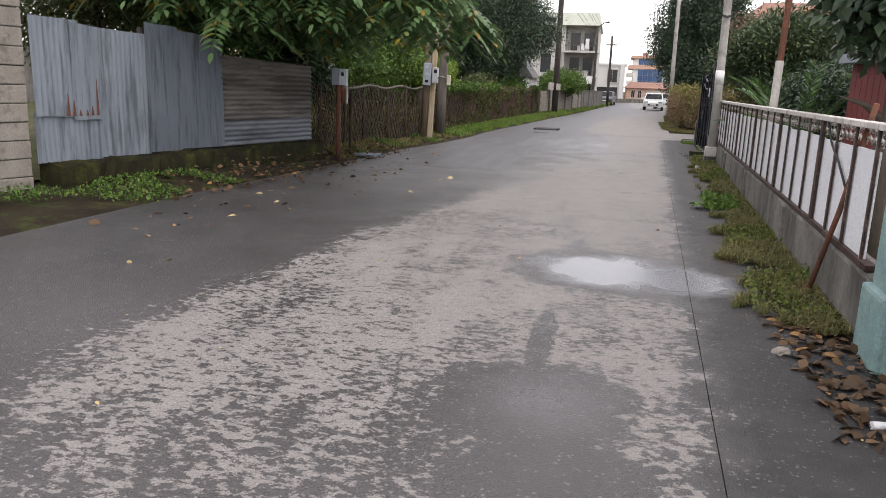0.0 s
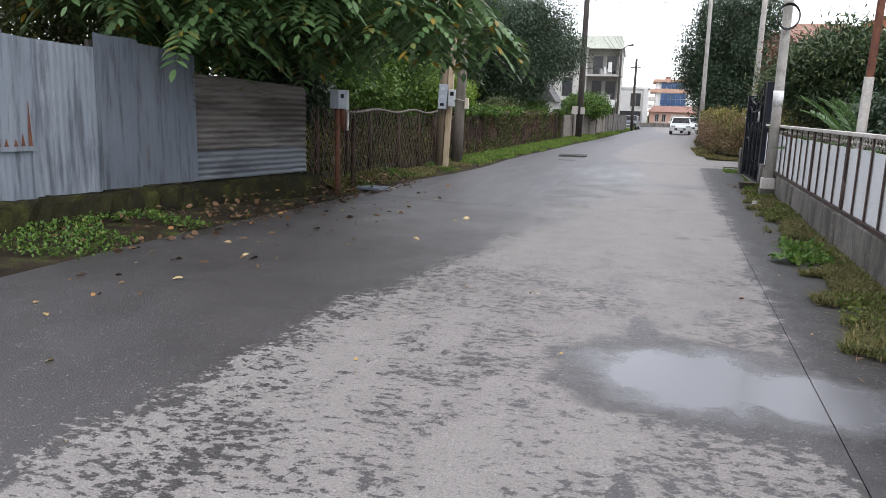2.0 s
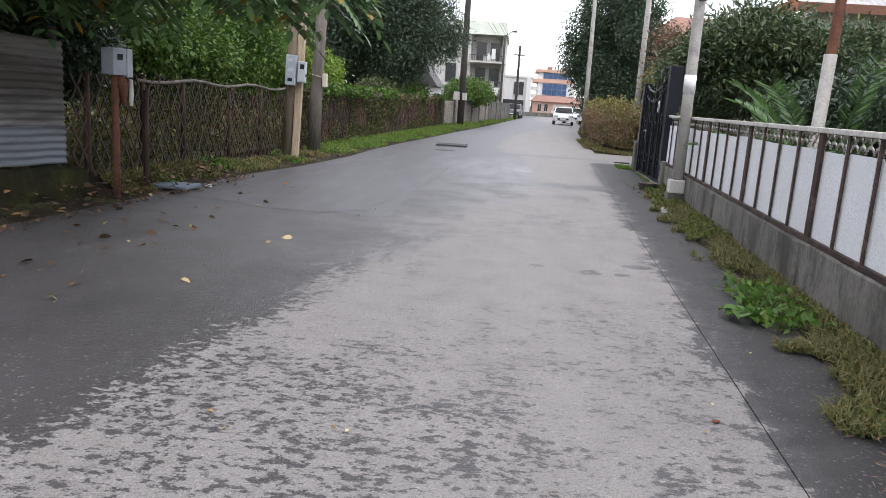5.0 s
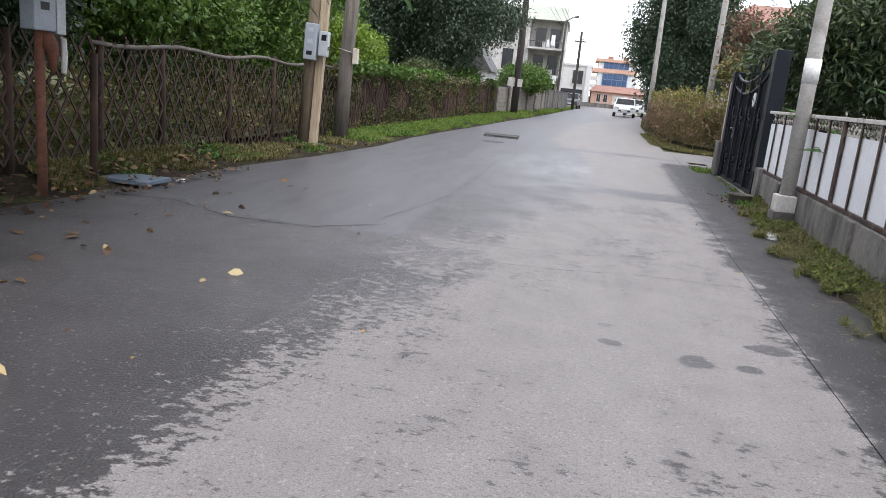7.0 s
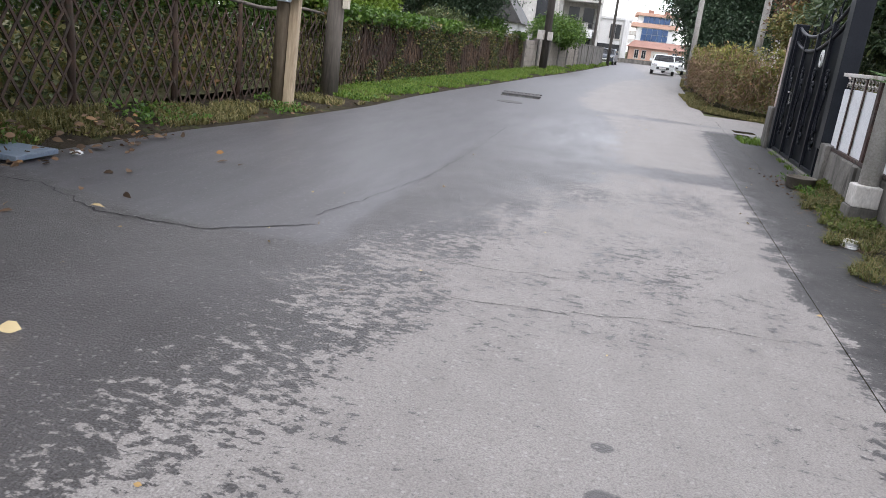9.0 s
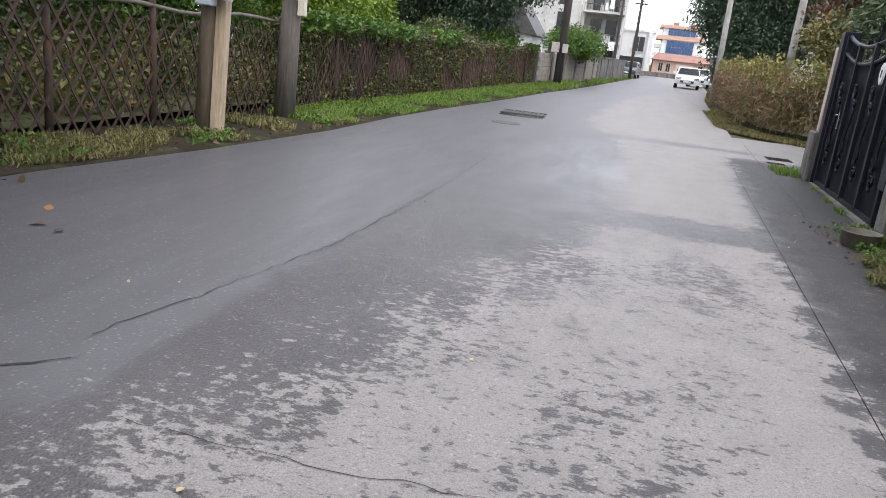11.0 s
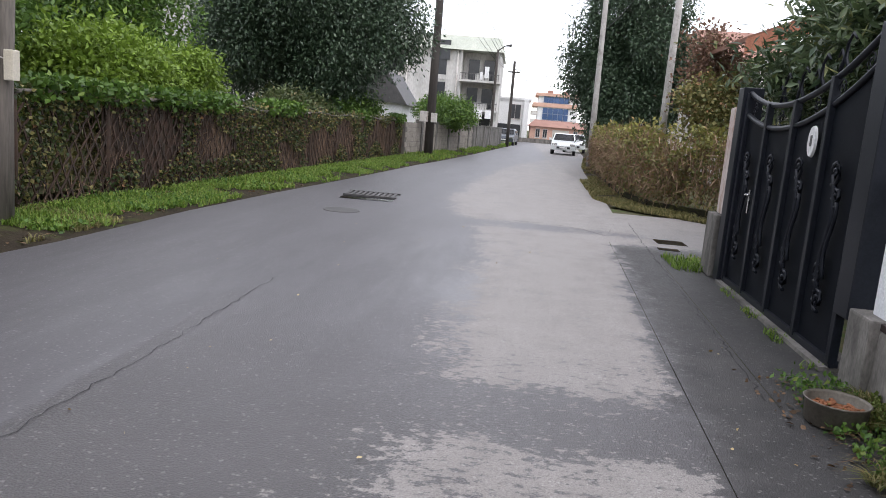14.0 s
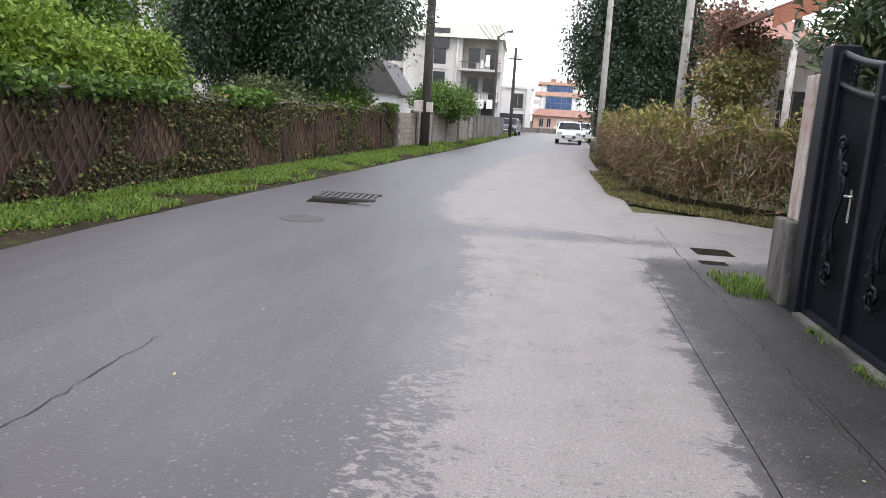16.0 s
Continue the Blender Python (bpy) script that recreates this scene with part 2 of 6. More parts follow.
M_RUST = worn("rust", (0.115, 0.045, 0.028), (0.19, 0.075, 0.042), 8, 60, 0.9, dirt=(0.05, 0.028, 0.02))
M_BROWNSHEET = worn("brown_rusted_sheet", (0.085, 0.052, 0.034), (0.15, 0.095, 0.062), 2.5, 40, 0.9, dirt=(0.06, 0.05, 0.03), stretch=(1, 1, 0.5))
M_LATH = worn("rusted_lath", (0.03, 0.018, 0.012), (0.075, 0.04, 0.025), 5, 60, 0.9, dirt=(0.03, 0.026, 0.016))
M_WOODP = worn("pale_pole_timber", (0.42, 0.33, 0.225), (0.55, 0.45, 0.32), 4, 40, 0.85, dirt=(0.2, 0.145, 0.085), stretch=(1, 1, 0.1))
M_WOODB = worn("brown_pole_timber", (0.17, 0.13, 0.09), (0.26, 0.205, 0.145), 4, 40, 0.9, dirt=(0.08, 0.062, 0.04), stretch=(1, 1, 0.1))
M_WOODG = worn("grey_pole_timber", (0.12, 0.105, 0.09), (0.19, 0.165, 0.14), 4, 40, 0.9, dirt=(0.06, 0.052, 0.042), stretch=(1, 1, 0.1))
M_DARKWOOD = worn("tarred_timber", (0.04, 0.034, 0.03), (0.075, 0.065, 0.056), 4, 40, 0.9, stretch=(1, 1, 0.1))
M_BOX = worn("grey_meter_plastic", (0.33, 0.37, 0.42), (0.38, 0.42, 0.465), 4, 80, 0.55, bump=0.05)
M_BOX2 = worn("pale_meter_plastic", (0.43, 0.47, 0.49), (0.5, 0.53, 0.55), 4, 80, 0.5, bump=0.05)
M_CREAM = worn("cream_plastic", (0.55, 0.5, 0.4), (0.63, 0.58, 0.48), 4, 80, 0.55, bump=0.05)
M_DARK = worn("dark_glass", (0.02, 0.022, 0.026), (0.035, 0.037, 0.042), 3, 30, 0.2, bump=0.0)
M_BLACK = worn("black_gate_paint", (0.010, 0.012, 0.017), (0.016, 0.018, 0.024), 2, 60, 0.42, bump=0.1)
M_GATE = worn("black_gate_sheet", (0.012, 0.015, 0.021), (0.02, 0.023, 0.031), 1.6, 60, 0.55, bump=0.1)
M_WHITEP = worn("white_sheet_panel", (0.78, 0.79, 0.82), (0.85, 0.86, 0.88), 1.2, 60, 0.65, dirt=(0.68, 0.68, 0.7), bump=0.1)
M_OLDWHITE = worn("weathered_white_paint", (0.52, 0.49, 0.45), (0.66, 0.63, 0.6), 3, 40, 0.85, dirt=(0.2, 0.15, 0.12), stretch=(1, 1, 0.4))
M_BARS = worn("brown_painted_iron", (0.02, 0.012, 0.01), (0.06, 0.022, 0.016), 5, 50, 0.7, dirt=(0.12, 0.085, 0.07))
M_PINKY = worn("peeling_plaster", (0.42, 0.33, 0.29), (0.56, 0.5, 0.46), 3, 40, 0.9, dirt=(0.25, 0.14, 0.1), stretch=(1, 1, 0.4))
M_TEAL = worn("teal_paint", (0.20, 0.32, 0.31), (0.27, 0.39, 0.375), 3, 45, 0.75, dirt=(0.13, 0.2, 0.19))
M_GREYPAINT = worn("grey_blue_paint", (0.27, 0.3, 0.34), (0.33, 0.36, 0.4), 3, 45, 0.7)
M_CHROME = worn("chrome", (0.6, 0.6, 0.6), (0.7, 0.7, 0.7), 3, 30, 0.25, 1.0, bump=0.0)
M_PLAQUE = worn("white_enamel", (0.7, 0.7, 0.69), (0.78, 0.78, 0.77), 3, 30, 0.4, bump=0.0)
M_BLDG = worn("weathered_facade", (0.42, 0.41, 0.385), (0.6, 0.585, 0.555), 0.5, 6, 0.9, dirt=(0.38, 0.36, 0.33), stretch=(1, 1, 0.4))
M_BLDGROOF = worn("pale_green_roof", (0.4, 0.43, 0.36), (0.48, 0.5, 0.43), 0.6, 8, 0.8)
M_WHITEW = worn("white_wall", (0.68, 0.68, 0.67), (0.76, 0.76, 0.75), 0.6, 10, 0.85)
M_PINK = worn("salmon_wall", (0.55, 0.33, 0.25), (0.62, 0.40, 0.31), 0.6, 10, 0.85)
M_TERRA = worn("terracotta_roof", (0.27, 0.14, 0.105), (0.36, 0.2, 0.155), 1.2, 14, 0.85)
M_ORANGE = worn("orange_fascia", (0.25, 0.09, 0.048), (0.33, 0.125, 0.068), 1.5, 20, 0.7)
M_SOFFIT = worn("brown_soffit", (0.14, 0.06, 0.035), (0.19, 0.085, 0.05), 1.5, 20, 0.8)
M_BLUEGL = worn("blue_glazing", (0.03, 0.07, 0.17), (0.05, 0.11, 0.24), 0.4, 6, 0.2, bump=0.0)
M_CARW = worn("white_car_paint", (0.72, 0.75, 0.75), (0.76, 0.79, 0.79), 2, 20, 0.25, bump=0.0)
M_CARD = worn("dark_car_paint", (0.05, 0.06, 0.075), (0.07, 0.08, 0.095), 2, 20, 0.3, bump=0.0)
M_TYRE = worn("tyre_rubber", (0.02, 0.02, 0.02), (0.03, 0.03, 0.03), 4, 40, 0.85)
M_REDWALL = worn("dark_red_boards", (0.15, 0.022, 0.022), (0.2, 0.032, 0.03), 2, 30, 0.7)
M_GREYROOF = worn("fibre_cement_roof", (0.40, 0.39, 0.38), (0.52, 0.51, 0.5), 1.2, 20, 0.9, dirt=(0.28, 0.27, 0.25))
M_CREAMW = worn("cream_wall", (0.55, 0.52, 0.45), (0.63, 0.6, 0.53), 0.8, 14, 0.9)
M_IRON = worn("cast_iron", (0.045, 0.043, 0.043), (0.08, 0.077, 0.074), 4, 60, 0.6)
M_PIT = worn("dark_standing_water", (0.008, 0.008, 0.008), (0.013, 0.013, 0.012), 2, 20, 0.15, bump=0.0)
M_CRACK = worn("crack_filler", (0.02, 0.019, 0.02), (0.035, 0.033, 0.034), 6, 60, 0.9)
M_BARK = worn("bark", (0.06, 0.048, 0.036), (0.105, 0.085, 0.065), 5, 35, 0.95, stretch=(1, 1, 0.25), bump=0.8, dist=0.01)
M_CABLE = worn("black_cable", (0.015, 0.015, 0.015), (0.025, 0.025, 0.025), 5, 50, 0.6)
M_POT = worn("tarnished_pot", (0.12, 0.105, 0.085), (0.19, 0.17, 0.14), 6, 50, 0.55, 0.5)
M_FOOD = worn("orange_scraps", (0.16, 0.055, 0.02), (0.32, 0.12, 0.045), 20, 60, 0.8)
M_REDP = worn("red_plastic", (0.5, 0.03, 0.025), (0.56, 0.05, 0.035), 5, 50, 0.4)
M_BLUEP = worn("blue_grey_slab", (0.12, 0.16, 0.21), (0.17, 0.21, 0.26), 5, 50, 0.5)
L_BIG = leaves("compound_leaf", (0.055, 0.11, 0.04), (0.15, 0.25, 0.1), (0.3, 0.2, 0.03), 0.42, 0.3)
L_BUSH = leaves("bush_leaf", (0.04, 0.085, 0.016), (0.105, 0.19, 0.03), (0.15, 0.22, 0.04), 0.5, 0.3)
L_LIGHT = leaves("light_bush_leaf", (0.09, 0.15, 0.018), (0.2, 0.3, 0.04), None, 0.5, 0.3)
L_OLIVE = leaves("olive_leaf", (0.045, 0.06, 0.02), (0.1, 0.13, 0.05), (0.2, 0.17, 0.08), 0.5, 0.3)
L_DARKT = leaves("dark_tree_leaf", (0.022, 0.043, 0.024), (0.06, 0.095, 0.05), None, 0.4, 0.15)
L_LOQUAT = leaves("long_dark_leaf", (0.03, 0.055, 0.026), (0.085, 0.12, 0.05), (0.16, 0.17, 0.06), 0.42, 0.2)
L_SHOOT = leaves("yellow_green_shoot", (0.1, 0.11, 0.03), (0.27, 0.26, 0.07), (0.3, 0.2, 0.08), 0.55, 0.3)
L_HEDGE = leaves("hedge_leaf", (0.08, 0.1, 0.03), (0.22, 0.19, 0.065), (0.27, 0.15, 0.07), 0.6, 0.25)
L_TWIG = leaves("hedge_twig", (0.15, 0.095, 0.06), (0.27, 0.18, 0.115), None, 0.85, 0.05)
L_RED = leaves("autumn_leaf", (0.12, 0.07, 0.05), (0.2, 0.115, 0.075), (0.13, 0.15, 0.05), 0.6, 0.25)
L_GRASS = leaves("grass_blade", (0.07, 0.13, 0.018), (0.18, 0.28, 0.04), (0.27, 0.26, 0.08), 0.6, 0.3)
L_DRYGRASS = leaves("dry_grass_blade", (0.075, 0.08, 0.024), (0.2, 0.175, 0.065), (0.32, 0.25, 0.12), 0.75, 0.2)
L_VERGE = leaves("verge_blade", (0.06, 0.09, 0.018), (0.15, 0.185, 0.04), (0.22, 0.2, 0.07), 0.7, 0.2)
L_WEED = leaves("weed_leaf", (0.045, 0.105, 0.018), (0.12, 0.215, 0.035), (0.2, 0.25, 0.05), 0.55, 0.3)
L_IVY = leaves("ivy_leaf", (0.022, 0.04, 0.013), (0.062, 0.085, 0.024), (0.12, 0.085, 0.04), 0.6, 0.2)
L_PALM = leaves("palm_leaflet", (0.05, 0.11, 0.03), (0.1, 0.19, 0.05), None, 0.45, 0.25)
L_LITTER = leaves("fallen_leaf", (0.045, 0.028, 0.016), (0.16, 0.095, 0.05), (0.32, 0.17, 0.06), 0.8, 0.1)
L_YELLOW = leaves("yellow_fallen_leaf", (0.32, 0.2, 0.07), (0.5, 0.4, 0.22), None, 0.6, 0.15)


for m in (M_MOSS, M_BANK, M_SOIL):
    m.node_tree.nodes["Principled BSDF"].inputs["Specular IOR Level"].default_value = 0.12
for m in (M_GATE, M_BLACK):
    m.node_tree.nodes["Principled BSDF"].inputs["Specular IOR Level"].default_value = 0.16


# ---- mesh helpers ----
def mesh_of(name, bm):
    me = bpy.data.meshes.new(name)
    bm.to_mesh(me)
    bm.free()
    return me


def part(name, bm, material, parent=None, label=""):
    me = bm if isinstance(bm, bpy.types.Mesh) else mesh_of(name, bm)
    if not me.materials:
        me.materials.append(material)
    ob = new(name, me)
    ob.parent = parent
    if label:
        ob["label"] = label
    return ob


def thing(name, at, label, category, group="", kind="", turn=0.0):
    ob = tagged(new(name), label, category, group, kind)
    ob.matrix_world = pose(*at, 0, 0, turn)
    ob.empty_display_size = 0.1
    return ob


def solid(name, bm, material, label, category, group="", kind=""):
    return tagged(part(name, bm, material), label, category, group, kind)


def box(bm, x0, x1, y0, y1, z0, z1, bevel=0.0):
    vs = [bm.verts.new((x, y, z)) for x in (x0, x1) for y in (y0, y1) for z in (z0, z1)]
    fs = [bm.faces.new([vs[i] for i in q]) for q in ((0, 1, 3, 2), (4, 6, 7, 5), (0, 4, 5, 1), (2, 3, 7, 6), (0, 2, 6, 4), (1, 5, 7, 3))]
    if bevel:
        bmesh.ops.bevel(bm, geom=list({e for f in fs for e in f.edges}), offset=bevel, segments=2, affect="EDGES", profile=0.6)
    return bm


def boxed(*a, **k):
    return box(bmesh.new(), *a, **k)


def tube(bm, pts, radii, seg=8, caps=True):
    """A round bar through the points, with a radius at each."""
    if isinstance(radii, (int, float)):
        radii = [radii] * len(pts)
    pts = [Vector(p) for p in pts]
    rings = []
    for i, p in enumerate(pts):
        d = (pts[min(i + 1, len(pts) - 1)] - pts[max(i - 1, 0)]).normalized()
        a = d.orthogonal().normalized() if abs(d.z) < 0.9 else d.cross(Vector((0, 1, 0))).normalized()
        b = d.cross(a)
        rings.append([bm.verts.new(p + radii[i] * (math.cos(t) * a + math.sin(t) * b)) for t in (2 * math.pi * k / seg for k in range(seg))])
    for r, s in zip(rings, rings[1:]):
        for k in range(seg):
            f = bm.faces.new((r[k], r[(k + 1) % seg], s[(k + 1) % seg], s[k]))
            f.smooth = True
    if caps:
        bm.faces.new(rings[0][::-1]), bm.faces.new(rings[-1])
    return bm


def tubed(*a, **k):
    return tube(bmesh.new(), *a, **k)


def np_mesh(name, verts, faces):
    """A mesh from arrays of corners and of equal-sided faces."""
    me = bpy.data.meshes.new(name)
    faces = np.asarray(faces, dtype=np.int32)
    n, k = faces.shape
    me.vertices.add(len(verts)), me.loops.add(n * k), me.polygons.add(n)
    me.vertices.foreach_set("co", np.asarray(verts, dtype=np.float32).ravel())
    me.loops.foreach_set("vertex_index", faces.ravel())
    me.polygons.foreach_set("loop_start", np.arange(0, n * k, k, dtype=np.int32))
    me.update(calc_edges=True)
    return me


def unit(v):
    return v / np.maximum(np.linalg.norm(v, axis=1, keepdims=True), 1e-6)


def leaf_mesh(name, at, way, length, width, rng, fold=0.25):
    """Pointed leaves, each a folded pair of triangles pairs, from their stalk ends and ways."""
    n = len(at)
    way = unit(way)
    side = unit(np.cross(way, unit(rng.normal(size=(n, 3)) * 0.6 + np.array([0, 0, 1.0]))))
    up = np.cross(side, way)
    length, width = np.broadcast_to(length, n)[:, None], np.broadcast_to(width, n)[:, None]
    mid = at + way * length * 0.45
    v = np.stack([at, mid + side * width / 2 + up * width * fold, at + way * length, mid - side * width / 2 + up * width * fold], axis=1).reshape(-1, 3)
    b = np.arange(n)[:, None] * 4
    f = np.concatenate([b + np.array([[0, 1, 2]]), b + np.array([[0, 2, 3]])])
    return np_mesh(name, v, f)


def oval_leaves(name, at, way, length, width, rng, fold=0.2, normal=None):
    """Rounder leaves with a pointed tip and a drooping end, four triangles each."""
    n = len(at)
    way = unit(way)
    facing = unit(rng.normal(size=(n, 3)) * 0.6 + np.array([0, 0, 1.0])) if normal is None else unit(normal + rng.normal(size=(n, 3)) * 0.12)
    side = unit(np.cross(way, facing))
    up = np.cross(side, way)
    length, width = np.broadcast_to(length, n)[:, None], np.broadcast_to(width, n)[:, None]
    down = np.array([[0, 0, -0.12]]) * length
    a, b, t = at + way * length * 0.28, at + way * length * 0.62 + down * 0.4, at + way * length + down
    w, u = side * width / 2, up * width * fold
    v = np.stack([at, a + w * 0.9 + u, b + w * 0.95 + u, t, b - w * 0.95 + u, a - w * 0.9 + u], axis=1).reshape(-1, 3)
    k = np.arange(n)[:, None] * 6
    return np_mesh(name, v, np.concatenate([k + np.array([q]) for q in ([0, 1, 5], [1, 2, 5], [2, 4, 5], [2, 3, 4])]))


def blob_points(rng, clumps, count, shell=0.55):
    """Points in ellipsoid clumps (cx, cy, cz, rx, ry, rz), thicker towards the outside, broken into sprays."""
    vol = np.array([c[3] * c[4] * c[5] for c in clumps]) ** 0.67
    pick = rng.choice(len(clumps), count // 7 + 1, p=vol / vol.sum())
    d = unit(rng.normal(size=(len(pick), 3)))
    r = 1 - (1 - shell) * rng.random(len(pick)) ** 1.4
    c = np.array(clumps)[pick]
    centre = c[:, :3] + d * r[:, None] * c[:, 3:] * (0.86 + 0.28 * rng.random((len(pick), 1)))
    seeds, out = np.repeat(centre, 7, axis=0), np.repeat(d, 7, axis=0)
    return seeds, out


def crown(name, clumps, count, size, width, material, parent, seed, droop=0.3, shell=0.55, spread=0.16, label=""):
    count, size, width = int(count * 2.4), size * 1.2, width * 1.3
    rng = np.random.default_rng(seed)
    p, out = blob_points(rng, clumps, count, shell)
    p = p + rng.normal(size=p.shape) * spread
    way = out * 0.6 + rng.normal(size=p.shape) * 0.7 - np.array([0, 0, droop])
    k = 0.7 + 0.6 * rng.random(len(p))
    return part(name, leaf_mesh(name, p, way, size * k, width * k, rng), material, parent, label)


def trunk_mesh(rng, height, r, limbs, reach, lean=(0, 0)):
    bm = bmesh.new()
    pts = [Vector((lean[0] * s + 0.06 * rng.normal() * s, lean[1] * s + 0.06 * rng.normal() * s, height * s)) for s in (0, 0.25, 0.5, 0.75, 1.0)]
    tube(bm, pts, [r * 1.25, r, r * 0.85, r * 0.7, r * 0.4], 9)
    for k in range(limbs):
        s = 0.45 + 0.5 * k / max(limbs, 1)
        base = pts[0].lerp(pts[-1], s)
        a = 2.4 * k + rng.random()
        tip = base + Vector((math.cos(a) * reach, math.sin(a) * reach, reach * (0.35 + 0.4 * rng.random())))
        mid = base.lerp(tip, 0.5) + Vector((0, 0, 0.12 * reach))
        tube(bm, [base, mid, tip], [r * 0.45, r * 0.28, r * 0.08], 6)
    return bm


def tree(name, at, height, r, clumps, count, size, width, material, label, category, seed, limbs=6, reach=1.6, droop=0.3, shell=0.25, spread=0.16):
    """A trunk with limbs and a crown of single leaves; clumps are given from the foot."""
    rng = np.random.default_rng(seed)
    t = thing(name, at, label, category)
    part("trunk", trunk_mesh(rng, height, r, limbs, reach), M_BARK, t)
    crown("crown", clumps, count, size, width, material, t, seed, droop, shell, spread)
    return t


def clumps_in(rng, n, cx, cy, cz, rx, ry, rz, size=0.45):
    """Lumps scattered through one large ellipsoid, for an uneven outline."""
    d = unit(rng.normal(size=(n, 3))) * (rng.random((n, 1)) ** 0.4) * (1 - size * 0.7)
    return [(cx + a * rx, cy + b * ry, cz + c * rz, rx * size * k, ry * size * k, rz * size * k) for (a, b, c), k in zip(d, 0.7 + 0.6 * rng.random(n))]


def blades(name, at, height, rng, lean=0.5, width=0.012):
    """Grass blades from the ground, each two triangles bent at half height."""
    n = len(at)
    a = rng.random(n) * 2 * np.pi
    d = np.stack([np.cos(a), np.sin(a), np.zeros(n)], axis=1)
    s = np.stack([-np.sin(a), np.cos(a), np.zeros(n)], axis=1)
    h = np.broadcast_to(height, n)[:, None] * (0.6 + 0.8 * rng.random((n, 1)))
    up = np.array([[0, 0, 1.0]])
    k = lean * rng.random((n, 1))
    mid = at + up * h * 0.6 + d * h * k * 0.5
    tip = at + up * h * (1 - 0.3 * k) + d * h * k * 1.4
    w = width * (0.7 + 0.6 * rng.random((n, 1)))
    v = np.stack([at - s * w / 2, at + s * w / 2, mid + s * w / 2.4, mid - s * w / 2.4, tip], axis=1).reshape(-1, 3)
    b = np.arange(n)[:, None] * 5
    return np_mesh(name, v, np.concatenate([b + np.array([[0, 1, 2]]), b + np.array([[0, 2, 3]]), b + np.array([[3, 2, 4]])]))


def strip(name, ys, xa, xb, za, zb, material, cols=1, rough=0.0, seed=0):
    """A sheet between two lines that run along the street; rough lifts its inner points unevenly."""
    rng = np.random.default_rng(seed)
    v, f = [], []
    for i, y in enumerate(ys):
        for j in range(cols + 1):
            s = j / cols
            lift = rough * rng.random() if 0 < j else 0
            v.append((xa(y) + (xb(y) - xa(y)) * s, y, za + (zb(y) - za) * s ** 1.2 + lift))
    for i in range(len(ys) - 1):
        for j in range(cols):
            a = i * (cols + 1) + j
            f.append((a, a + 1, a + cols + 2, a + cols + 1))
    me = np_mesh(name, v, f)
    me.polygons.foreach_set("use_smooth", [True] * len(f))
    return part(name, me, material)


def line(*pairs):
    ys, xs = zip(*pairs)
    return lambda y: float(np.interp(y, ys, xs))


# ---- the street's lines, along y ----
road_left = line((-30, -7.2), (5, -6.5), (8, -6.4), (13, -5.95), (16.6, -5.75), (19, -5.35), (22, -5.05), (25, -5.0), (28, -4.8), (32.5, -4.4), (36.5, -4.1), (40.5, -3.8), (45, -3.35), (55, -2.55), (72, -1.4), (92, -0.2), (112, 0.8))
joint = lambda y: -0.17 + 0.0485 * y
wall_r = lambda y: 0.83 + 0.056 * y
road_right = line((-30, joint(-30) - 0.0045), (26.5, joint(26.5) - 0.0045), (29, 1.6), (31.5, 1.75), (38, 2.05), (45, 2.4), (50, 2.7), (66, 4.2), (92, 5.8), (112, 7))
fence_x = line((-30, -9.5), (6, -8.35), (7.33, -8.0), (10.45, -7.15), (12.8, -6.5), (20, -6.42), (25, -6.35), (30, -6.05), (45.4, -5.08), (72, -2.1), (92, -0.9))
bank_z = line((-30, 0.1), (6, 0.06), (8, 0.15), (10, 0.22), (16, 0.22), (18.5, 0.06), (46, 0.06), (92, 0.04))
verge_r = line((3.6, 0.95), (4.5, 0.42), (7, 0.56), (9.5, 0.84), (12, 0.9), (17, 1.2), (18.2, 1.35), (19.9, 1.93))


# ---- ground and road ----
bm = bmesh.new()
bmesh.ops.create_grid(bm, x_segments=2, y_segments=2, size=900)
bmesh.ops.translate(bm, verts=bm.verts, vec=(0, 0, -0.03))
solid("ground", bm, M_SOIL, "dark damp earth with sparse grass", "ground", kind="structure")
ys = [y * 1.0 for y in range(-30, 113)]
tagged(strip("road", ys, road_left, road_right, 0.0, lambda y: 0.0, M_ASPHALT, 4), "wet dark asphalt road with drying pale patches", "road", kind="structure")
ys_p = [y * 0.9 for y in range(-33, 21)] + [19.3]
tagged(strip("pavement", ys_p, lambda y: joint(y), lambda y: wall_r(y) + 0.1, 0.002, lambda y: 0.002, M_ASPHALT, 2), "dark damp concrete strip beside the road", "pavement", kind="structure")
ys_g = [19.3 + 0.6 * k for k in range(9)]
tagged(strip("pavement_gate_inner", ys_g, lambda y: joint(y), lambda y: joint(y) + 0.55, 0.002, lambda y: 0.002, M_ASPHALT), "dark damp concrete strip beside the road", "pavement", kind="structure")
tagged(strip("pavement_gate_outer", ys_g, lambda y: joint(y) + 0.556, lambda y: wall_r(y) + 0.3, 0.002, lambda y: 0.002, M_ASPHALT), "dark damp concrete apron before a gate", "pavement", kind="structure")
ys_s = [24.1, 25.3, 26.5, 27.8, 29.0, 30.2]
tagged(strip("side_road", ys_s, lambda y: max(joint(y), road_right(y)), lambda y: 40.0, -0.002, lambda y: -0.002, M_ASPHALT, 6), "wet asphalt mouth of a side lane", "road", kind="structure")
tagged(part("cross_road", boxed(-60, 70, 92.5, 101, -0.06, -0.004), M_ASPHALT), "wet asphalt cross street at the end", "road", kind="structure")
ys_v = [-30 + 0.5 * k for k in range(245)]
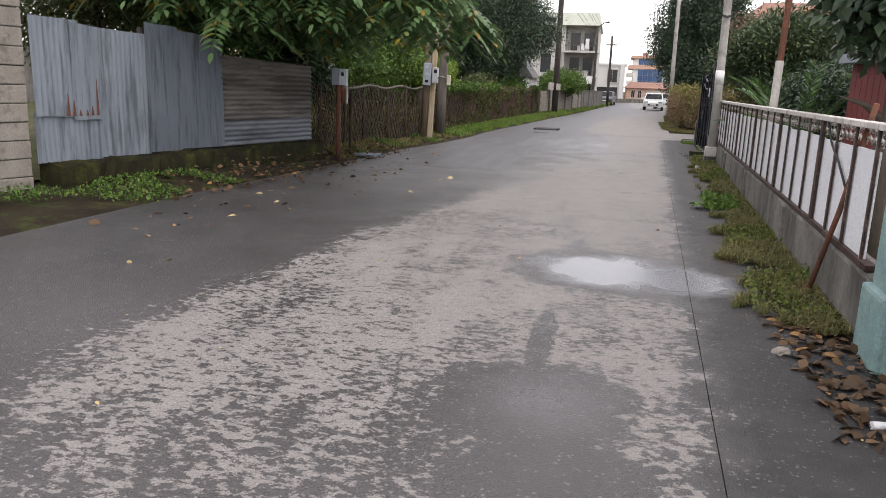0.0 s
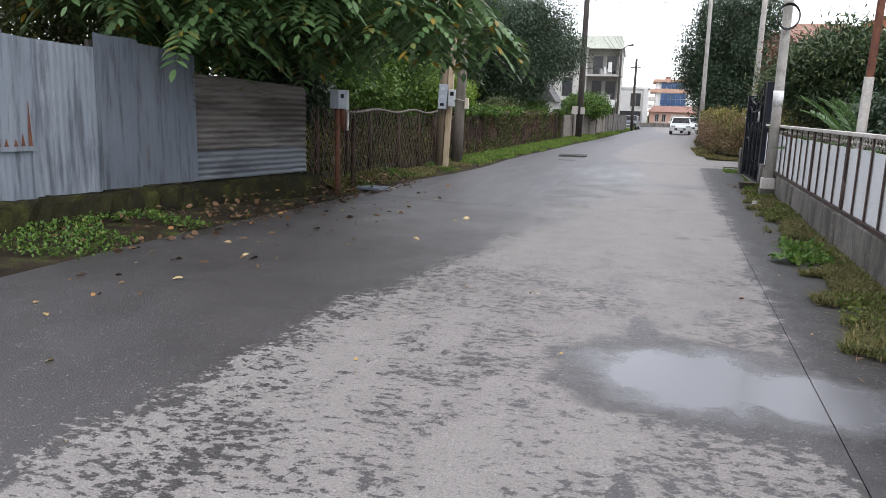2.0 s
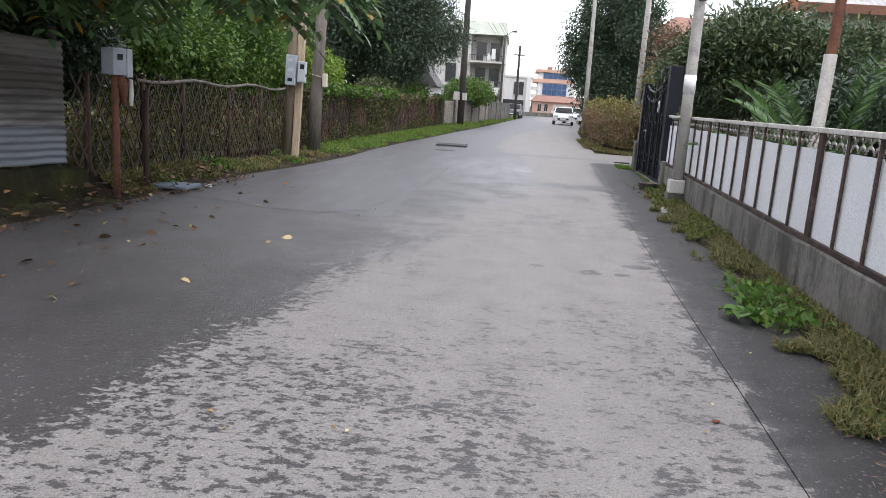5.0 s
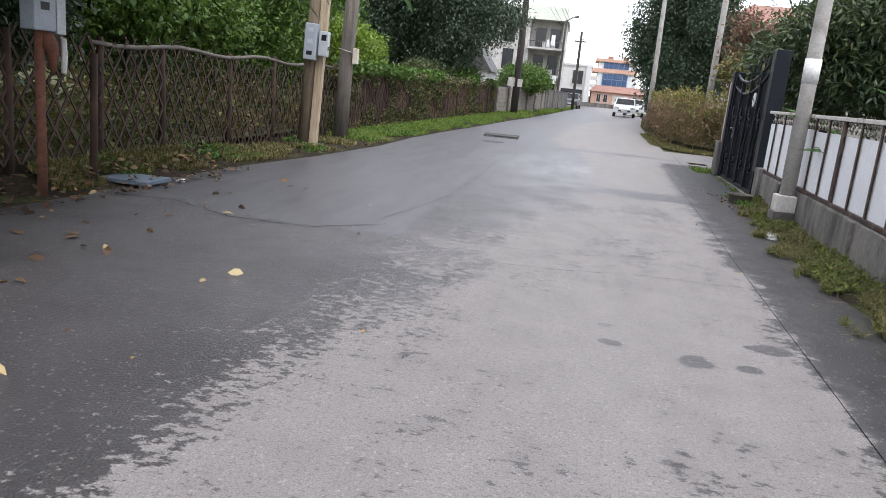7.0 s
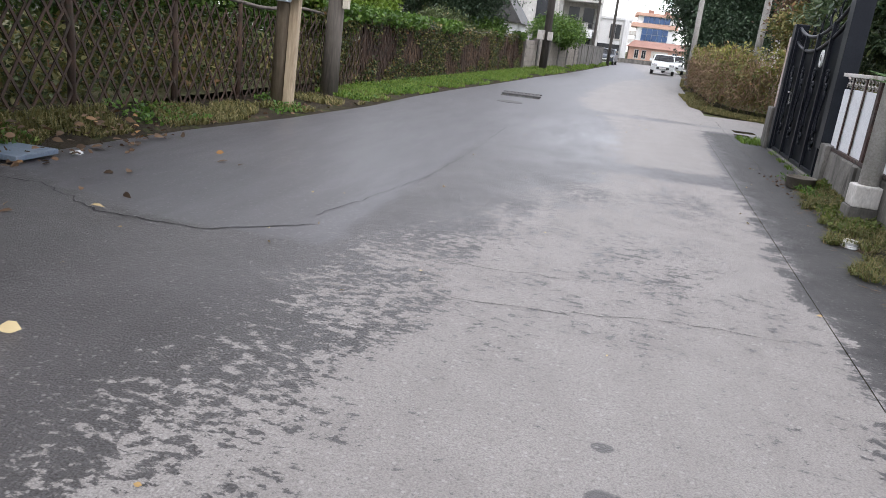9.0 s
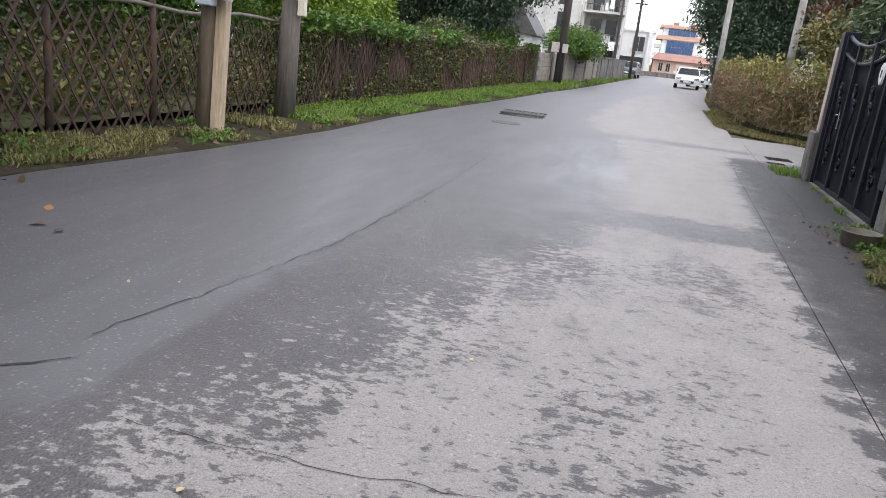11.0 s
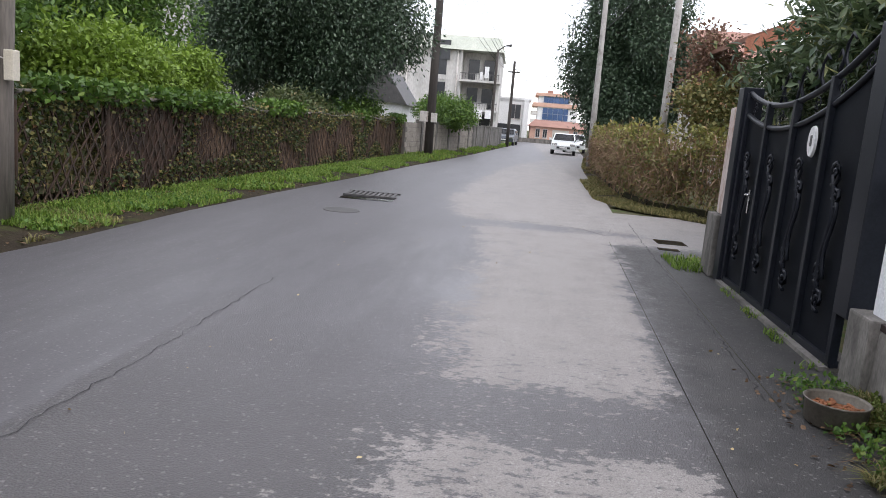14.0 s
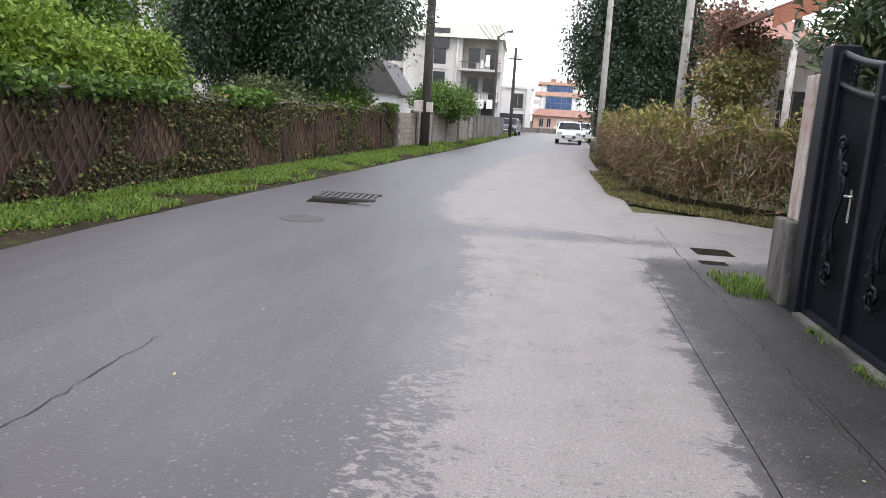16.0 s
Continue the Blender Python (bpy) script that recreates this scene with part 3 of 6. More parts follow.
tagged(strip("verge_left", ys_v, road_left, lambda y: fence_x(y) - 0.3, 0.0, bank_z, M_BANK, 7, 0.025, 3), "dark leaf-strewn earth bank along the road", "verge", kind="structure")
tagged(strip("garden_ground", ys_v, lambda y: fence_x(y) - 0.3, lambda y: fence_x(y) - 22, 0.16, lambda y: 0.2, M_SOIL, 8, 0.05, 4), "shaded garden earth behind the fence", "ground", kind="structure")
ys_r = [3.6 + 0.4 * k for k in range(41)]
tagged(strip("verge_right", ys_r, lambda y: verge_r(y) + 0.24 + 0.16 * noise.noise(Vector((y * 1.7, 0.5, 0))), lambda y: wall_r(y) + 0.05, 0.004, lambda y: 0.06, M_BANK, 4, 0.03, 5), "narrow weedy strip along the plinth wall", "verge", kind="structure")
ys_h = [31.4 + 1.0 * k for k in range(48)]
tagged(strip("verge_hedge", ys_h, road_right, lambda y: road_right(y) + 0.9, 0.0, lambda y: 0.06, M_BANK, 3, 0.03, 6), "grassy edge before the hedge", "verge", kind="structure")


def crack(pts, width, seed):
    """A ragged dark seam in the asphalt."""
    r = random.Random(seed)
    bm = bmesh.new()
    prev = None
    for (a, b), (c, d) in zip(pts, pts[1:]):
        m = max(int(math.dist((a, b), (c, d)) / 0.07), 2)
        nx, ny = Vector((d - b, a - c)).normalized()
        for k in range(m):
            s = k / m
            o, w = r.gauss(0, 0.012), width * r.uniform(0.25, 1.2)
            x, y = a + (c - a) * s + nx * o, b + (d - b) * s + ny * o
            cur = (bm.verts.new((x + nx * w, y + ny * w, 0.004)), bm.verts.new((x - nx * w, y - ny * w, 0.004)))
            if prev:
                bm.faces.new((prev[0], prev[1], cur[1], cur[0]))
            prev = cur
    solid("road_crack", bm, M_CRACK, "ragged dark crack in the asphalt", "crack", kind="structure")


crack([(-3.02, 14.2), (-2.9, 14.8), (-2.66, 16.2), (-2.6, 17.3), (-2.55, 19), (-2.54, 21.5)], 0.004, 1)
crack([(-5.75, 13.75), (-5.1, 13.85), (-4.3, 13.4), (-3.5, 13.4), (-2.86, 14.0)], 0.009, 2)
crack([(-2.4, 13.62), (-1.6, 13.6), (-0.9, 13.68)], 0.0025, 3)
crack([(-1.7, 12.95), (-1.08, 13.02), (-0.49, 13.2), (0.26, 13.2)], 0.003, 4)
crack([(joint(19.5) + 0.5, 19.4), (1.62, 26.3), (1.75, 28.6)], 0.006, 5)
crack([(joint(26.5), 26.5), (0.75, 27.1), (0.2, 27.4), (-1.2, 27.3)], 0.007, 6)


# ---- grass, weeds and litter ----
def along(rng, n, y0, y1, a, b, z):
    y = y0 + (y1 - y0) * rng.random(n)
    s = rng.random(n)
    x = np.array([a(v) + (b(v) - a(v)) * k for v, k in zip(y, s)])
    return np.stack([x, y, z(y, s)], axis=1)


rng = np.random.default_rng(11)
bank = lambda y, s: np.array([bank_z(v) for v in y]) * s ** 1.2 + 0.012
patchy = lambda p, k, lo: p[np.array([noise.noise(Vector((q[0] * k, q[1] * k, 0.3))) for q in p]) > lo]
p = along(rng, 52000, 22.3, 45, lambda y: road_left(y) - 0.02, lambda y: fence_x(y) + 0.1, bank)
inside = np.array([(road_left(q[1]) - q[0]) / (road_left(q[1]) - fence_x(q[1])) for q in p])
tufts = np.array([noise.noise(Vector((q[0] * 1.5, q[1] * 1.1, 0.3))) + 0.7 * noise.noise(Vector((q[0] * 6, q[1] * 5, 2.3))) for q in p])
p = p[tufts + 1.3 * np.minimum(inside, 0.6) - 0.35 > 0]
solid("grass", blades("grass", p, 0.085, rng, 1.2, 0.013), L_GRASS, "bright green wet grass below the fence", "grass", kind="stuff")
p = along(rng, 9000, 45, 90, lambda y: road_left(y) - 0.02, lambda y: fence_x(y) + 0.1, bank)
solid("grass", blades("grass", patchy(p, 0.5, 0.0), 0.14, rng, 0.8, 0.03), L_GRASS, "green grass along the block wall", "grass", kind="stuff")
p = along(rng, 15000, 13.4, 23.5, lambda y: road_left(y) - 0.1, lambda y: fence_x(y) + 0.05, bank)
solid("grass", blades("grass", patchy(p, 1.2, -0.05), 0.075, rng, 1.2, 0.014), L_DRYGRASS, "straggling dull grass below the fence", "grass", kind="stuff")
p = along(rng, 60000, 4.1, 19.6, lambda y: verge_r(y) - 0.08, lambda y: wall_r(y) - 0.02, lambda y, s: 0.045 * s)
inside = np.array([(q[0] - verge_r(q[1])) / (wall_r(q[1]) - verge_r(q[1])) for q in p])
tufts = np.array([noise.noise(Vector((q[0] * 2.1, q[1] * 2.1, 0.3))) + 0.7 * noise.noise(Vector((q[0] * 7, q[1] * 7, 2.3))) for q in p])
p = p[tufts + 1.1 * inside - 0.42 > 0]
half = len(p) * 3 // 5
solid("grass", blades("grass", p[:half], 0.075, rng, 1.7, 0.009), L_DRYGRASS, "tangled yellow-green grass along the plinth", "grass", kind="stuff")
solid("grass", blades("grass", p[half:], 0.055, rng, 1.5, 0.009), L_VERGE, "fresh green grass among dry stalks along the plinth", "grass", kind="stuff")
litter_at = patchy(along(rng, 1500, 4.0, 19.4, lambda y: verge_r(y) - 0.12, lambda y: wall_r(y) - 0.05, lambda y, s: 0.02 + 0.04 * s), 1.8, -0.1)
solid("dead_stalks", leaf_mesh("dead_stalks", litter_at, rng.normal(size=litter_at.shape) * np.array([1, 1, 0.15]), 0.085, 0.005, rng), L_TWIG, "dead straw and stalks strewn along the plinth", "litter", kind="stuff")
p = along(rng, 9000, 31.4, 62, road_right, lambda y: road_right(y) + 0.7, lambda y, s: 0.05 * s)
solid("grass", blades("grass", patchy(p, 0.8, -0.1), 0.08, rng, 0.9, 0.016), L_DRYGRASS, "thin grass below the hedge", "grass", kind="stuff")


def weeds(name, p, size, material, label, rng):
    way = rng.normal(size=p.shape) * 0.8 + np.array([0, 0, 0.45])
    lift = np.array([[0, 0, 1.0]]) * rng.random((len(p), 1)) * size * 1.3
    k = 0.6 + 0.8 * rng.random(len(p))
    return solid(name, leaf_mesh(name, p + lift, way, size * k, size * 0.6 * k, rng), material, label, "weeds", kind="stuff")


p = along(rng, 5200, 5.0, 10.2, lambda y: road_left(y) + 0.1, lambda y: fence_x(y) + 0.35, lambda y, s: 0.02 + 0.15 * s)
weeds("weeds", patchy(p, 0.9, 0.2), 0.045, L_WEED, "fresh green weeds at the foot of the mossy kerb", rng)
p = along(rng, 7000, 13.5, 34, lambda y: road_left(y) - 0.15, lambda y: fence_x(y), bank)
weeds("weeds", patchy(p, 0.8, 0.1), 0.06, L_WEED, "green weeds along the fence foot", rng)
p = along(rng, 9000, 4.4, 19.4, lambda y: verge_r(y) + 0.08, wall_r, lambda y, s: 0.03 + 0.04 * s)
weeds("weeds", patchy(p, 1.0, 0.02), 0.04, L_VERGE, "low green weeds along the plinth", rng)
p = along(rng, 2600, 9.6, 10.9, lambda y: 0.75, lambda y: 1.2, lambda y, s: 0.02 + 0 * s)
weeds("weeds", p[:330], 0.075, L_WEED, "leafy green weed clump beside the pavement joint", rng)
p = along(rng, 900, 18.2, 19.9, lambda y: 1.45, lambda y: wall_r(y), lambda y, s: 0.02 + 0 * s)
weeds("weeds", p, 0.042, L_WEED, "green weeds around the pot by the gate", rng)
p = along(rng, 500, 23.9, 24.9, lambda y: 1.65, lambda y: 2.15, lambda y, s: 0.0 * s)
solid("grass", blades("grass", p, 0.09, rng, 0.8, 0.012), L_GRASS, "green grass tuft by the gate post", "grass", kind="stuff")
p = along(rng, 1100, 20.2, 23.9, lambda y: wall_r(y) - 0.2, lambda y: wall_r(y) - 0.02, lambda y, s: 0.0 * s)
solid("grass", blades("grass", patchy(p, 2.0, 0.1), 0.05, rng, 0.9, 0.01), L_GRASS, "short grass under the gate", "grass", kind="stuff")


def litter(n, y0, y1, a, b, z, size, material, label, seed):
    r = np.random.default_rng(seed)
    p = along(r, n, y0, y1, a, b, z) + np.array([[0, 0, 0.012]])
    way = r.normal(size=p.shape) * np.array([1, 1, 0.12])
    k = 0.6 + 0.8 * r.random(n)
    solid("fallen_leaves", oval_leaves("fallen_leaves", p, way, size * k, size * 0.55 * k, r, 0.12), material, label, "leaves", kind="stuff")


litter(520, 7.5, 16.5, lambda y: road_left(y) + 0.35, lambda y: fence_x(y) + 0.3, lambda y, s: np.array([bank_z(v) for v in y]) * np.clip(s * 1.25 - 0.25, 0, 1) ** 1.2 + 0.02, 0.085, L_LITTER, "brown fallen leaves on the bank", 21)
litter(70, 5.5, 16, lambda y: road_left(y) + 1.7, lambda y: road_left(y), lambda y, s: 0 * s, 0.10, L_LITTER, "scattered brown leaves on wet asphalt", 22)
litter(12, 3.0, 15, lambda y: road_left(y) + 2.8, lambda y: road_left(y) + 0.3, lambda y, s: 0 * s, 0.08, L_YELLOW, "pale yellow leaves scattered on the asphalt", 23)
litter(260, 2.4, 4.6, lambda y: 0.55, lambda y: wall_r(y), lambda y, s: 0.02 * s, 0.09, L_LITTER, "brown leaf litter by the teal post", 24)
litter(160, 18.0, 20.0, lambda y: 1.25, lambda y: 1.7, lambda y, s: 0.01 * s, 0.04, L_LITTER, "dry leaf scraps beside the pot", 25)
litter(90, 1.0, 26, lambda y: joint(y) - 4.5, lambda y: joint(y) + 0.7, lambda y, s: 0 * s, 0.028, L_YELLOW, "tiny pale petals strewn on the road", 26)
litter(400, 17, 30, lambda y: road_left(y) - 0.1, lambda y: fence_x(y), lambda y, s: bank(y, s), 0.07, L_LITTER, "brown leaves in the grass", 27)


for k, (x, y) in enumerate(((-4.63, 7.52), (-4.24, 8.92), (-3.63, 9.66), (-5.42, 8.8), (-4.38, 13.45), (-4.47, 11.72), (-4.45, 10.79), (-5.33, 11.61), (-5.87, 13.71), (-3.64, 10.2), (-4.95, 6.76), (-5.48, 8.53), (-4.24, 9.32), (-4.64, 8.0))):
    rl = np.random.default_rng(200 + k)
    me = oval_leaves("fallen_leaf", np.zeros((1, 3)), rl.normal(size=(1, 3)) * np.array([[1, 1, 0.05]]), 0.11, 0.04, rl, 0.3)
    solid("fallen_leaf", me, L_YELLOW if k % 3 else L_LITTER, "single curled pale leaf on wet asphalt" if k % 3 else "single brown leaf on wet asphalt", "leaf", "leaves on the road").location = (x, y, 0.014)


# ---- corrugated sheet wall ----
def corrugated(w, h, period, amp, upright=True, top=0.0, seed=0):
    """A wavy sheet in the plane x = 0, from y = 0 to w and z = 0 to h; top lowers its far upper corner."""
    r = np.random.default_rng(seed)
    nu, nv = (int(w / period * 6), 5) if upright else (10, int(h / period * 6))
    v, f = [], []
    for side in (0, 0.004):
        for i in range(nu + 1):
            for j in range(nv + 1):
                y, z = w * i / nu, (h - top * i / nu) * j / nv
                ph = (y if upright else z) / period * 2 * math.pi
                bend = 0.02 * noise.noise(Vector((y * 1.3, z * 1.1, seed * 3.1)))
                v.append((amp * math.sin(ph) + bend + side, y, z + 0.012 * noise.noise(Vector((y * 3, seed, j == nv)))))
    m = (nu + 1) * (nv + 1)
    for i in range(nu):
        for j in range(nv):
            a = i * (nv + 1) + j
            f += [(a, a + nv + 1, a + nv + 2, a + 1), (m + a, m + a + 1, m + a + nv + 2, m + a + nv + 1)]
    me = np_mesh("sheet", v, f)
    me.polygons.foreach_set("use_smooth", [True] * len(f))
    return me


A, B = Vector((-8.0, 7.33, 0)), Vector((-6.5, 12.8, 0))
run = math.degrees(math.atan2(-(B.x - A.x), B.y - A.y))
length = (B - A).length
wall_sheet = thing("sheet_metal_fence", (A.x, A.y, 0.12), "patched fence of old corrugated zinc sheets on a mossy kerb", "fence", turn=run)


def sheet(u, w, z, h, material, label, upright=True, top=0.0, proud=0.0, seed=1, tilt=0.0):
    ob = part("sheet", corrugated(w, h, 0.076 if upright else 0.085, (0.0024 if seed < 4 else 0.001) if upright else 0.013, upright, top, seed), material, wall_sheet, label)
    ob.matrix_local = pose(proud, u, z - 0.12, tilt, 0, 0)


sheet(-0.14, 0.7, 1.03, 1.29, M_SHEET, "blue-grey zinc sheet with rusty lower edge", True, 0.02, 0.03, 1)
sheet(0.42, 0.44, 0.98, 1.30, M_SHEET, "blue-grey zinc sheet with rusty lower edge", True, 0.05, 0.045, 8)
sheet(-0.14, 1.0, 0.42, 0.66, M_SHEET, "pale blue zinc sheet", True, 0.0, 0.01, 2)
sheet(0.82, 0.88, 0.44, 1.80, M_SHEET, "pale corrugated zinc sheet", True, 0.04, 0.025, 3)
sheet(1.66, 0.62, 0.46, 1.92, M_SHEET2, "flat grey-blue zinc sheet", True, 0.04, 0.05, 4)
sheet(2.22, 1.02, 0.47, 1.85, M_SHEET2, "flat grey-blue zinc sheet", True, 0.1, 0.035, 5)
sheet(3.2, 2.45, 0.90, 1.08, M_SHEET3, "brown weathered sheet laid sideways", False, 0.1, 0.02, 6)
sheet(3.27, 2.4, 0.46, 0.48, M_SHEET4, "pale blue sheet laid sideways", False, 0.03, 0.0, 7)
for k, (u, zt) in enumerate(((0.86, 2.2), (1.68, 2.3), (3.22, 2.25), (5.6, 2.05))):
    part("post", boxed(-0.1, -0.03, u - 0.03, u + 0.03, 0.0, zt - 0.12), M_DARKWOOD, wall_sheet)
for z in (0.75, 1.75):
    part("rail", boxed(-0.075, -0.028, 0, length, z - 0.12, z - 0.06), M_DARKWOOD, wall_sheet)
r8 = random.Random(8)
for k in range(6):
    u = 0.3 + 0.09 * k + 0.02 * r8.random()
    h = 0.05 + 0.28 * r8.random() ** 1.5 if k < 5 else 0.5
    bm = bmesh.new()
    bm.faces.new([bm.verts.new(q) for q in ((0.056, u, 0.915), (0.056, u + 0.05, 0.915), (0.056, u + 0.03, 0.915 + h), (0.056, u + 0.022, 0.915 + h))])
    part("rust_streak", bm, M_RUST, wall_sheet)
kerb = thing("mossy_kerb", (A.x, A.y, 0), "dark mossy concrete kerb carrying the zinc fence", "kerb", kind="structure", turn=run)
bm = bmesh.new()
rk = np.random.default_rng(5)
rows = 44
prof = ((0.28, -0.05), (0.26, 0.18), (0.2, 0.38), (0.13, 0.43), (-0.2, 0.43), (-0.2, -0.05))
ring = [[bm.verts.new((a + 0.02 * rk.normal(), (length + 0.1) * i / rows, b + 0.018 * rk.normal() * (b > 0))) for a, b in prof] for i in range(rows + 1)]
for a, b in zip(ring, ring[1:]):
    for k in range(len(prof) - 1):
        bm.faces.new((a[k], b[k], b[k + 1], a[k + 1]))
bm.faces.new(ring[0]), bm.faces.new(ring[-1][::-1])
part("kerb_body", bm, M_MOSS, kerb)

# block pillar at the start of the sheets, and the rusty gate edge before it
pillar = thing("block_pillar", (-8.33, 7.0, 0), "rough grey pillar of stacked cement blocks", "pillar", turn=run)
part("core", boxed(-0.17, 0.17, -0.2, 0.2, 0, 2.6), M_MORTAR, pillar)
bm = bmesh.new()
box(bm, -0.2, 0.2, -0.215, 0.215, 0, 0.225, 0.012)
blk = mesh_of("block", bm)
blk.materials.append(M_BLOCK)
for k in range(11):
    ob = part("block", blk, M_BLOCK, pillar)
    ob.matrix_local = pose(0.012 * r8.uniform(-1, 1), 0.012 * r8.uniform(-1, 1), 0.02 + 0.238 * k, 0, 0, r8.uniform(-2, 2))
rg = thing("rusty_gate", (-8.45, 6.3, 0), "rust-brown metal gate edge beside a pillar", "gate", turn=run)
part("gate_frame", boxed(-0.04, 0.04, 0.28, 0.4, 0.05, 2.8), M_RUST, rg)
part("gate_sheet", corrugated(2.4, 2.5, 0.09, 0.008, True, 0, 9), M_SHEET3, rg).matrix_local = pose(0, -2.15, 0.1)

# ---- lattice fence ----
lattice = thing("lattice_fence", (-6.45, 13.0, 0), "rusty lattice fence of stretched metal laths with leaning posts", "fence")
bases = {}


def lath_mesh(sign, seed):
    """One tall zigzag lath, 1.32 m high, that meets its neighbours to form narrow diamonds."""
    r = random.Random(seed)
    bm = bmesh.new()
    prev = None
    for k in range(9):
        y = sign * (0.052 if k % 2 else -0.052) + r.uniform(-0.006, 0.006)
        z = 0.165 * k
        cur = [bm.verts.new((a, y + b, z)) for a, b in ((-0.007, -0.0165), (0.007, -0.0165), (0.007, 0.0165), (-0.007, 0.0165))]
        if prev:
            for i in range(4):
                bm.faces.new((prev[i], prev[(i + 1) % 4], cur[(i + 1) % 4], cur[i]))
        prev = cur
    me = mesh_of("lath", bm)
    me.materials.append(M_LATH)
    return me


laths = [lath_mesh(1, 1), lath_mesh(-1, 2), lath_mesh(1, 3), lath_mesh(-1, 4)]
y, k = 13.0, 0
base = Vector((-6.45, 13.0, 0))
while y < 45.2:
    ob = part("lath", laths[k % 2 + 2 * r8.randrange(2)], M_LATH, lattice)
    lean = -8 * min(max((y - 16) / 4, 0), 1) + 6 * noise.noise(Vector((0, y * 0.35, 2.0))) + r8.uniform(-1.5, 1.5)
    ob.matrix_local = Matrix.Translation(Vector((fence_x(y), y, bank_z(y) + 0.02)) - base) @ pose(0, 0, 0, lean, r8.uniform(-1, 1), 2) @ Matrix.Diagonal((1, 1.15, r8.uniform(0.96, 1.04), 1))
    y, k = y + (0.122 if y < 30 else 0.13), k + 1
for y in [13.3, 14.7, 16.0, 17.9, 19.6, 21.2, 23.2, 25.2, 27.3, 29.5, 31.7, 34, 36.3, 38.6, 41, 43.2, 45.1]:
    z = 1.5 + 0.08 * r8.random()
    part("post", tubed([(0, 0, -0.1), (0.01, 0.01, 0.7), (0.02 * r8.random(), 0.03 * r8.uniform(-1, 1), z - bank_z(y))], [0.045, 0.042, 0.038], 7), M_LATH, lattice).location = Vector((fence_x(y) - 0.03, y, bank_z(y))) - base
pts = []
for k in range(66):
    y = 14.5 + k * 0.47
    pts.append(Vector((fence_x(y), y, 1.5 + 0.035 * math.sin(y * 2.4) + 0.04 * noise.noise(Vector((y * 0.5, 0, 0))))) - base)
part("top_rail", tubed(pts, 0.028, 6), M_WOODG, lattice, "crooked grey pole along the top")
for k, y in enumerate((25.1, 26.8, 28.5, 30.2, 31.9, 33.6, 35.3, 37, 38.7, 40.4, 42.1, 43.7)):
    ob = part("backing_sheet", corrugated(1.72, 1.30, 0.09, 0.007, True, 0.02, 30 + k), M_BROWNSHEET if k > 1 else M_LATH, lattice, "rust-brown sheet behind the laths")
    ang = math.degrees(math.atan2(-(fence_x(y + 1.7) - fence_x(y)), 1.7))
    ob.matrix_local = Matrix.Translation(Vector((fence_x(y) - 0.05, y, 0.12)) - base) @ pose(0, 0, 0, 0, 0, ang)

rng = np.random.default_rng(31)
p = along(rng, 24000, 22.5, 45, lambda y: fence_x(y) - 0.12, lambda y: fence_x(y) + 0.07, lambda y, s: 0.1 + 1.5 * rng.random(len(y)))
keep = np.array([noise.noise(Vector((0.7, q[1] * 0.9, q[2] * 1.1))) for q in p]) + 0.55 * (np.abs(p[:, 2] - 0.7) / 0.9) - 0.2 > 0
p = p[keep]
third = len(p) // 3
solid("ivy", leaf_mesh("ivy", p[:third], rng.normal(size=(third, 3)) + np.array([0.6, 0, -0.5]), 0.075, 0.06, rng), L_HEDGE, "browning creeper over the lattice fence", "ivy", kind="stuff")
p = p[third:]
vine = along(rng, 5500, 22, 45, lambda y: fence_x(y) - 0.1, lambda y: fence_x(y) + 0.06, lambda y, s: 0.15 + 1.4 * rng.random(len(y)))
vine = patchy(vine, 0.8, -0.05)
solid("dead_vine", leaf_mesh("dead_vine", vine, rng.normal(size=vine.shape) * np.array([0.3, 0.8, 1.3]), 0.24, 0.006, rng), L_TWIG, "dead brown vine stems tangled in the lattice", "vine", kind="stuff")
solid("ivy", leaf_mesh("ivy", p, rng.normal(size=p.shape) + np.array([0.6, 0, -0.5]), 0.07, 0.055, rng), L_IVY, "dark ivy creeping over the lattice fence", "ivy", kind="stuff")
p = along(rng, 3500, 13.2, 22, lambda y: fence_x(y) - 0.2, lambda y: fence_x(y), lambda y, s: 0.25 + 1.2 * rng.random(len(y)))
p = patchy(p, 1.3, 0.05)
solid("ivy", leaf_mesh("ivy", p, rng.normal(size=p.shape), 0.06, 0.045, rng), L_IVY, "thin creeper behind the lattice fence", "ivy", kind="stuff")
p = along(rng, 9000, 23.5, 45, lambda y: fence_x(y) - 0.35, lambda y: fence_x(y) + 0.18, lambda y, s: 1.42 + 0.28 * rng.random(len(y)))
keep = np.array([noise.noise(Vector((0.2, q[1] * 0.55, 0))) for q in p]) > np.clip((p[:, 1] - 31) * 0.06, -0.1, 0.25)
p = p[keep]
solid("ivy", leaf_mesh("ivy", p, rng.normal(size=p.shape) + np.array([0.3, 0, 0.1]), 0.11, 0.085, rng), L_BUSH, "green creeper heaped along the fence top", "ivy", kind="stuff")

p = along(rng, 30000, 12.5, 45, lambda y: fence_x(y) - 3.2, lambda y: fence_x(y) - 0.5, lambda y, s: 0.2 + 1.25 * rng.random(len(y)) * (1.1 - s * 0.8))
p = patchy(p, 0.7, -0.15)
solid("undergrowth", leaf_mesh("undergrowth", p, rng.normal(size=p.shape), 0.15, 0.07, rng), L_HEDGE, "brownish dry undergrowth behind the fence", "undergrowth", kind="stuff")

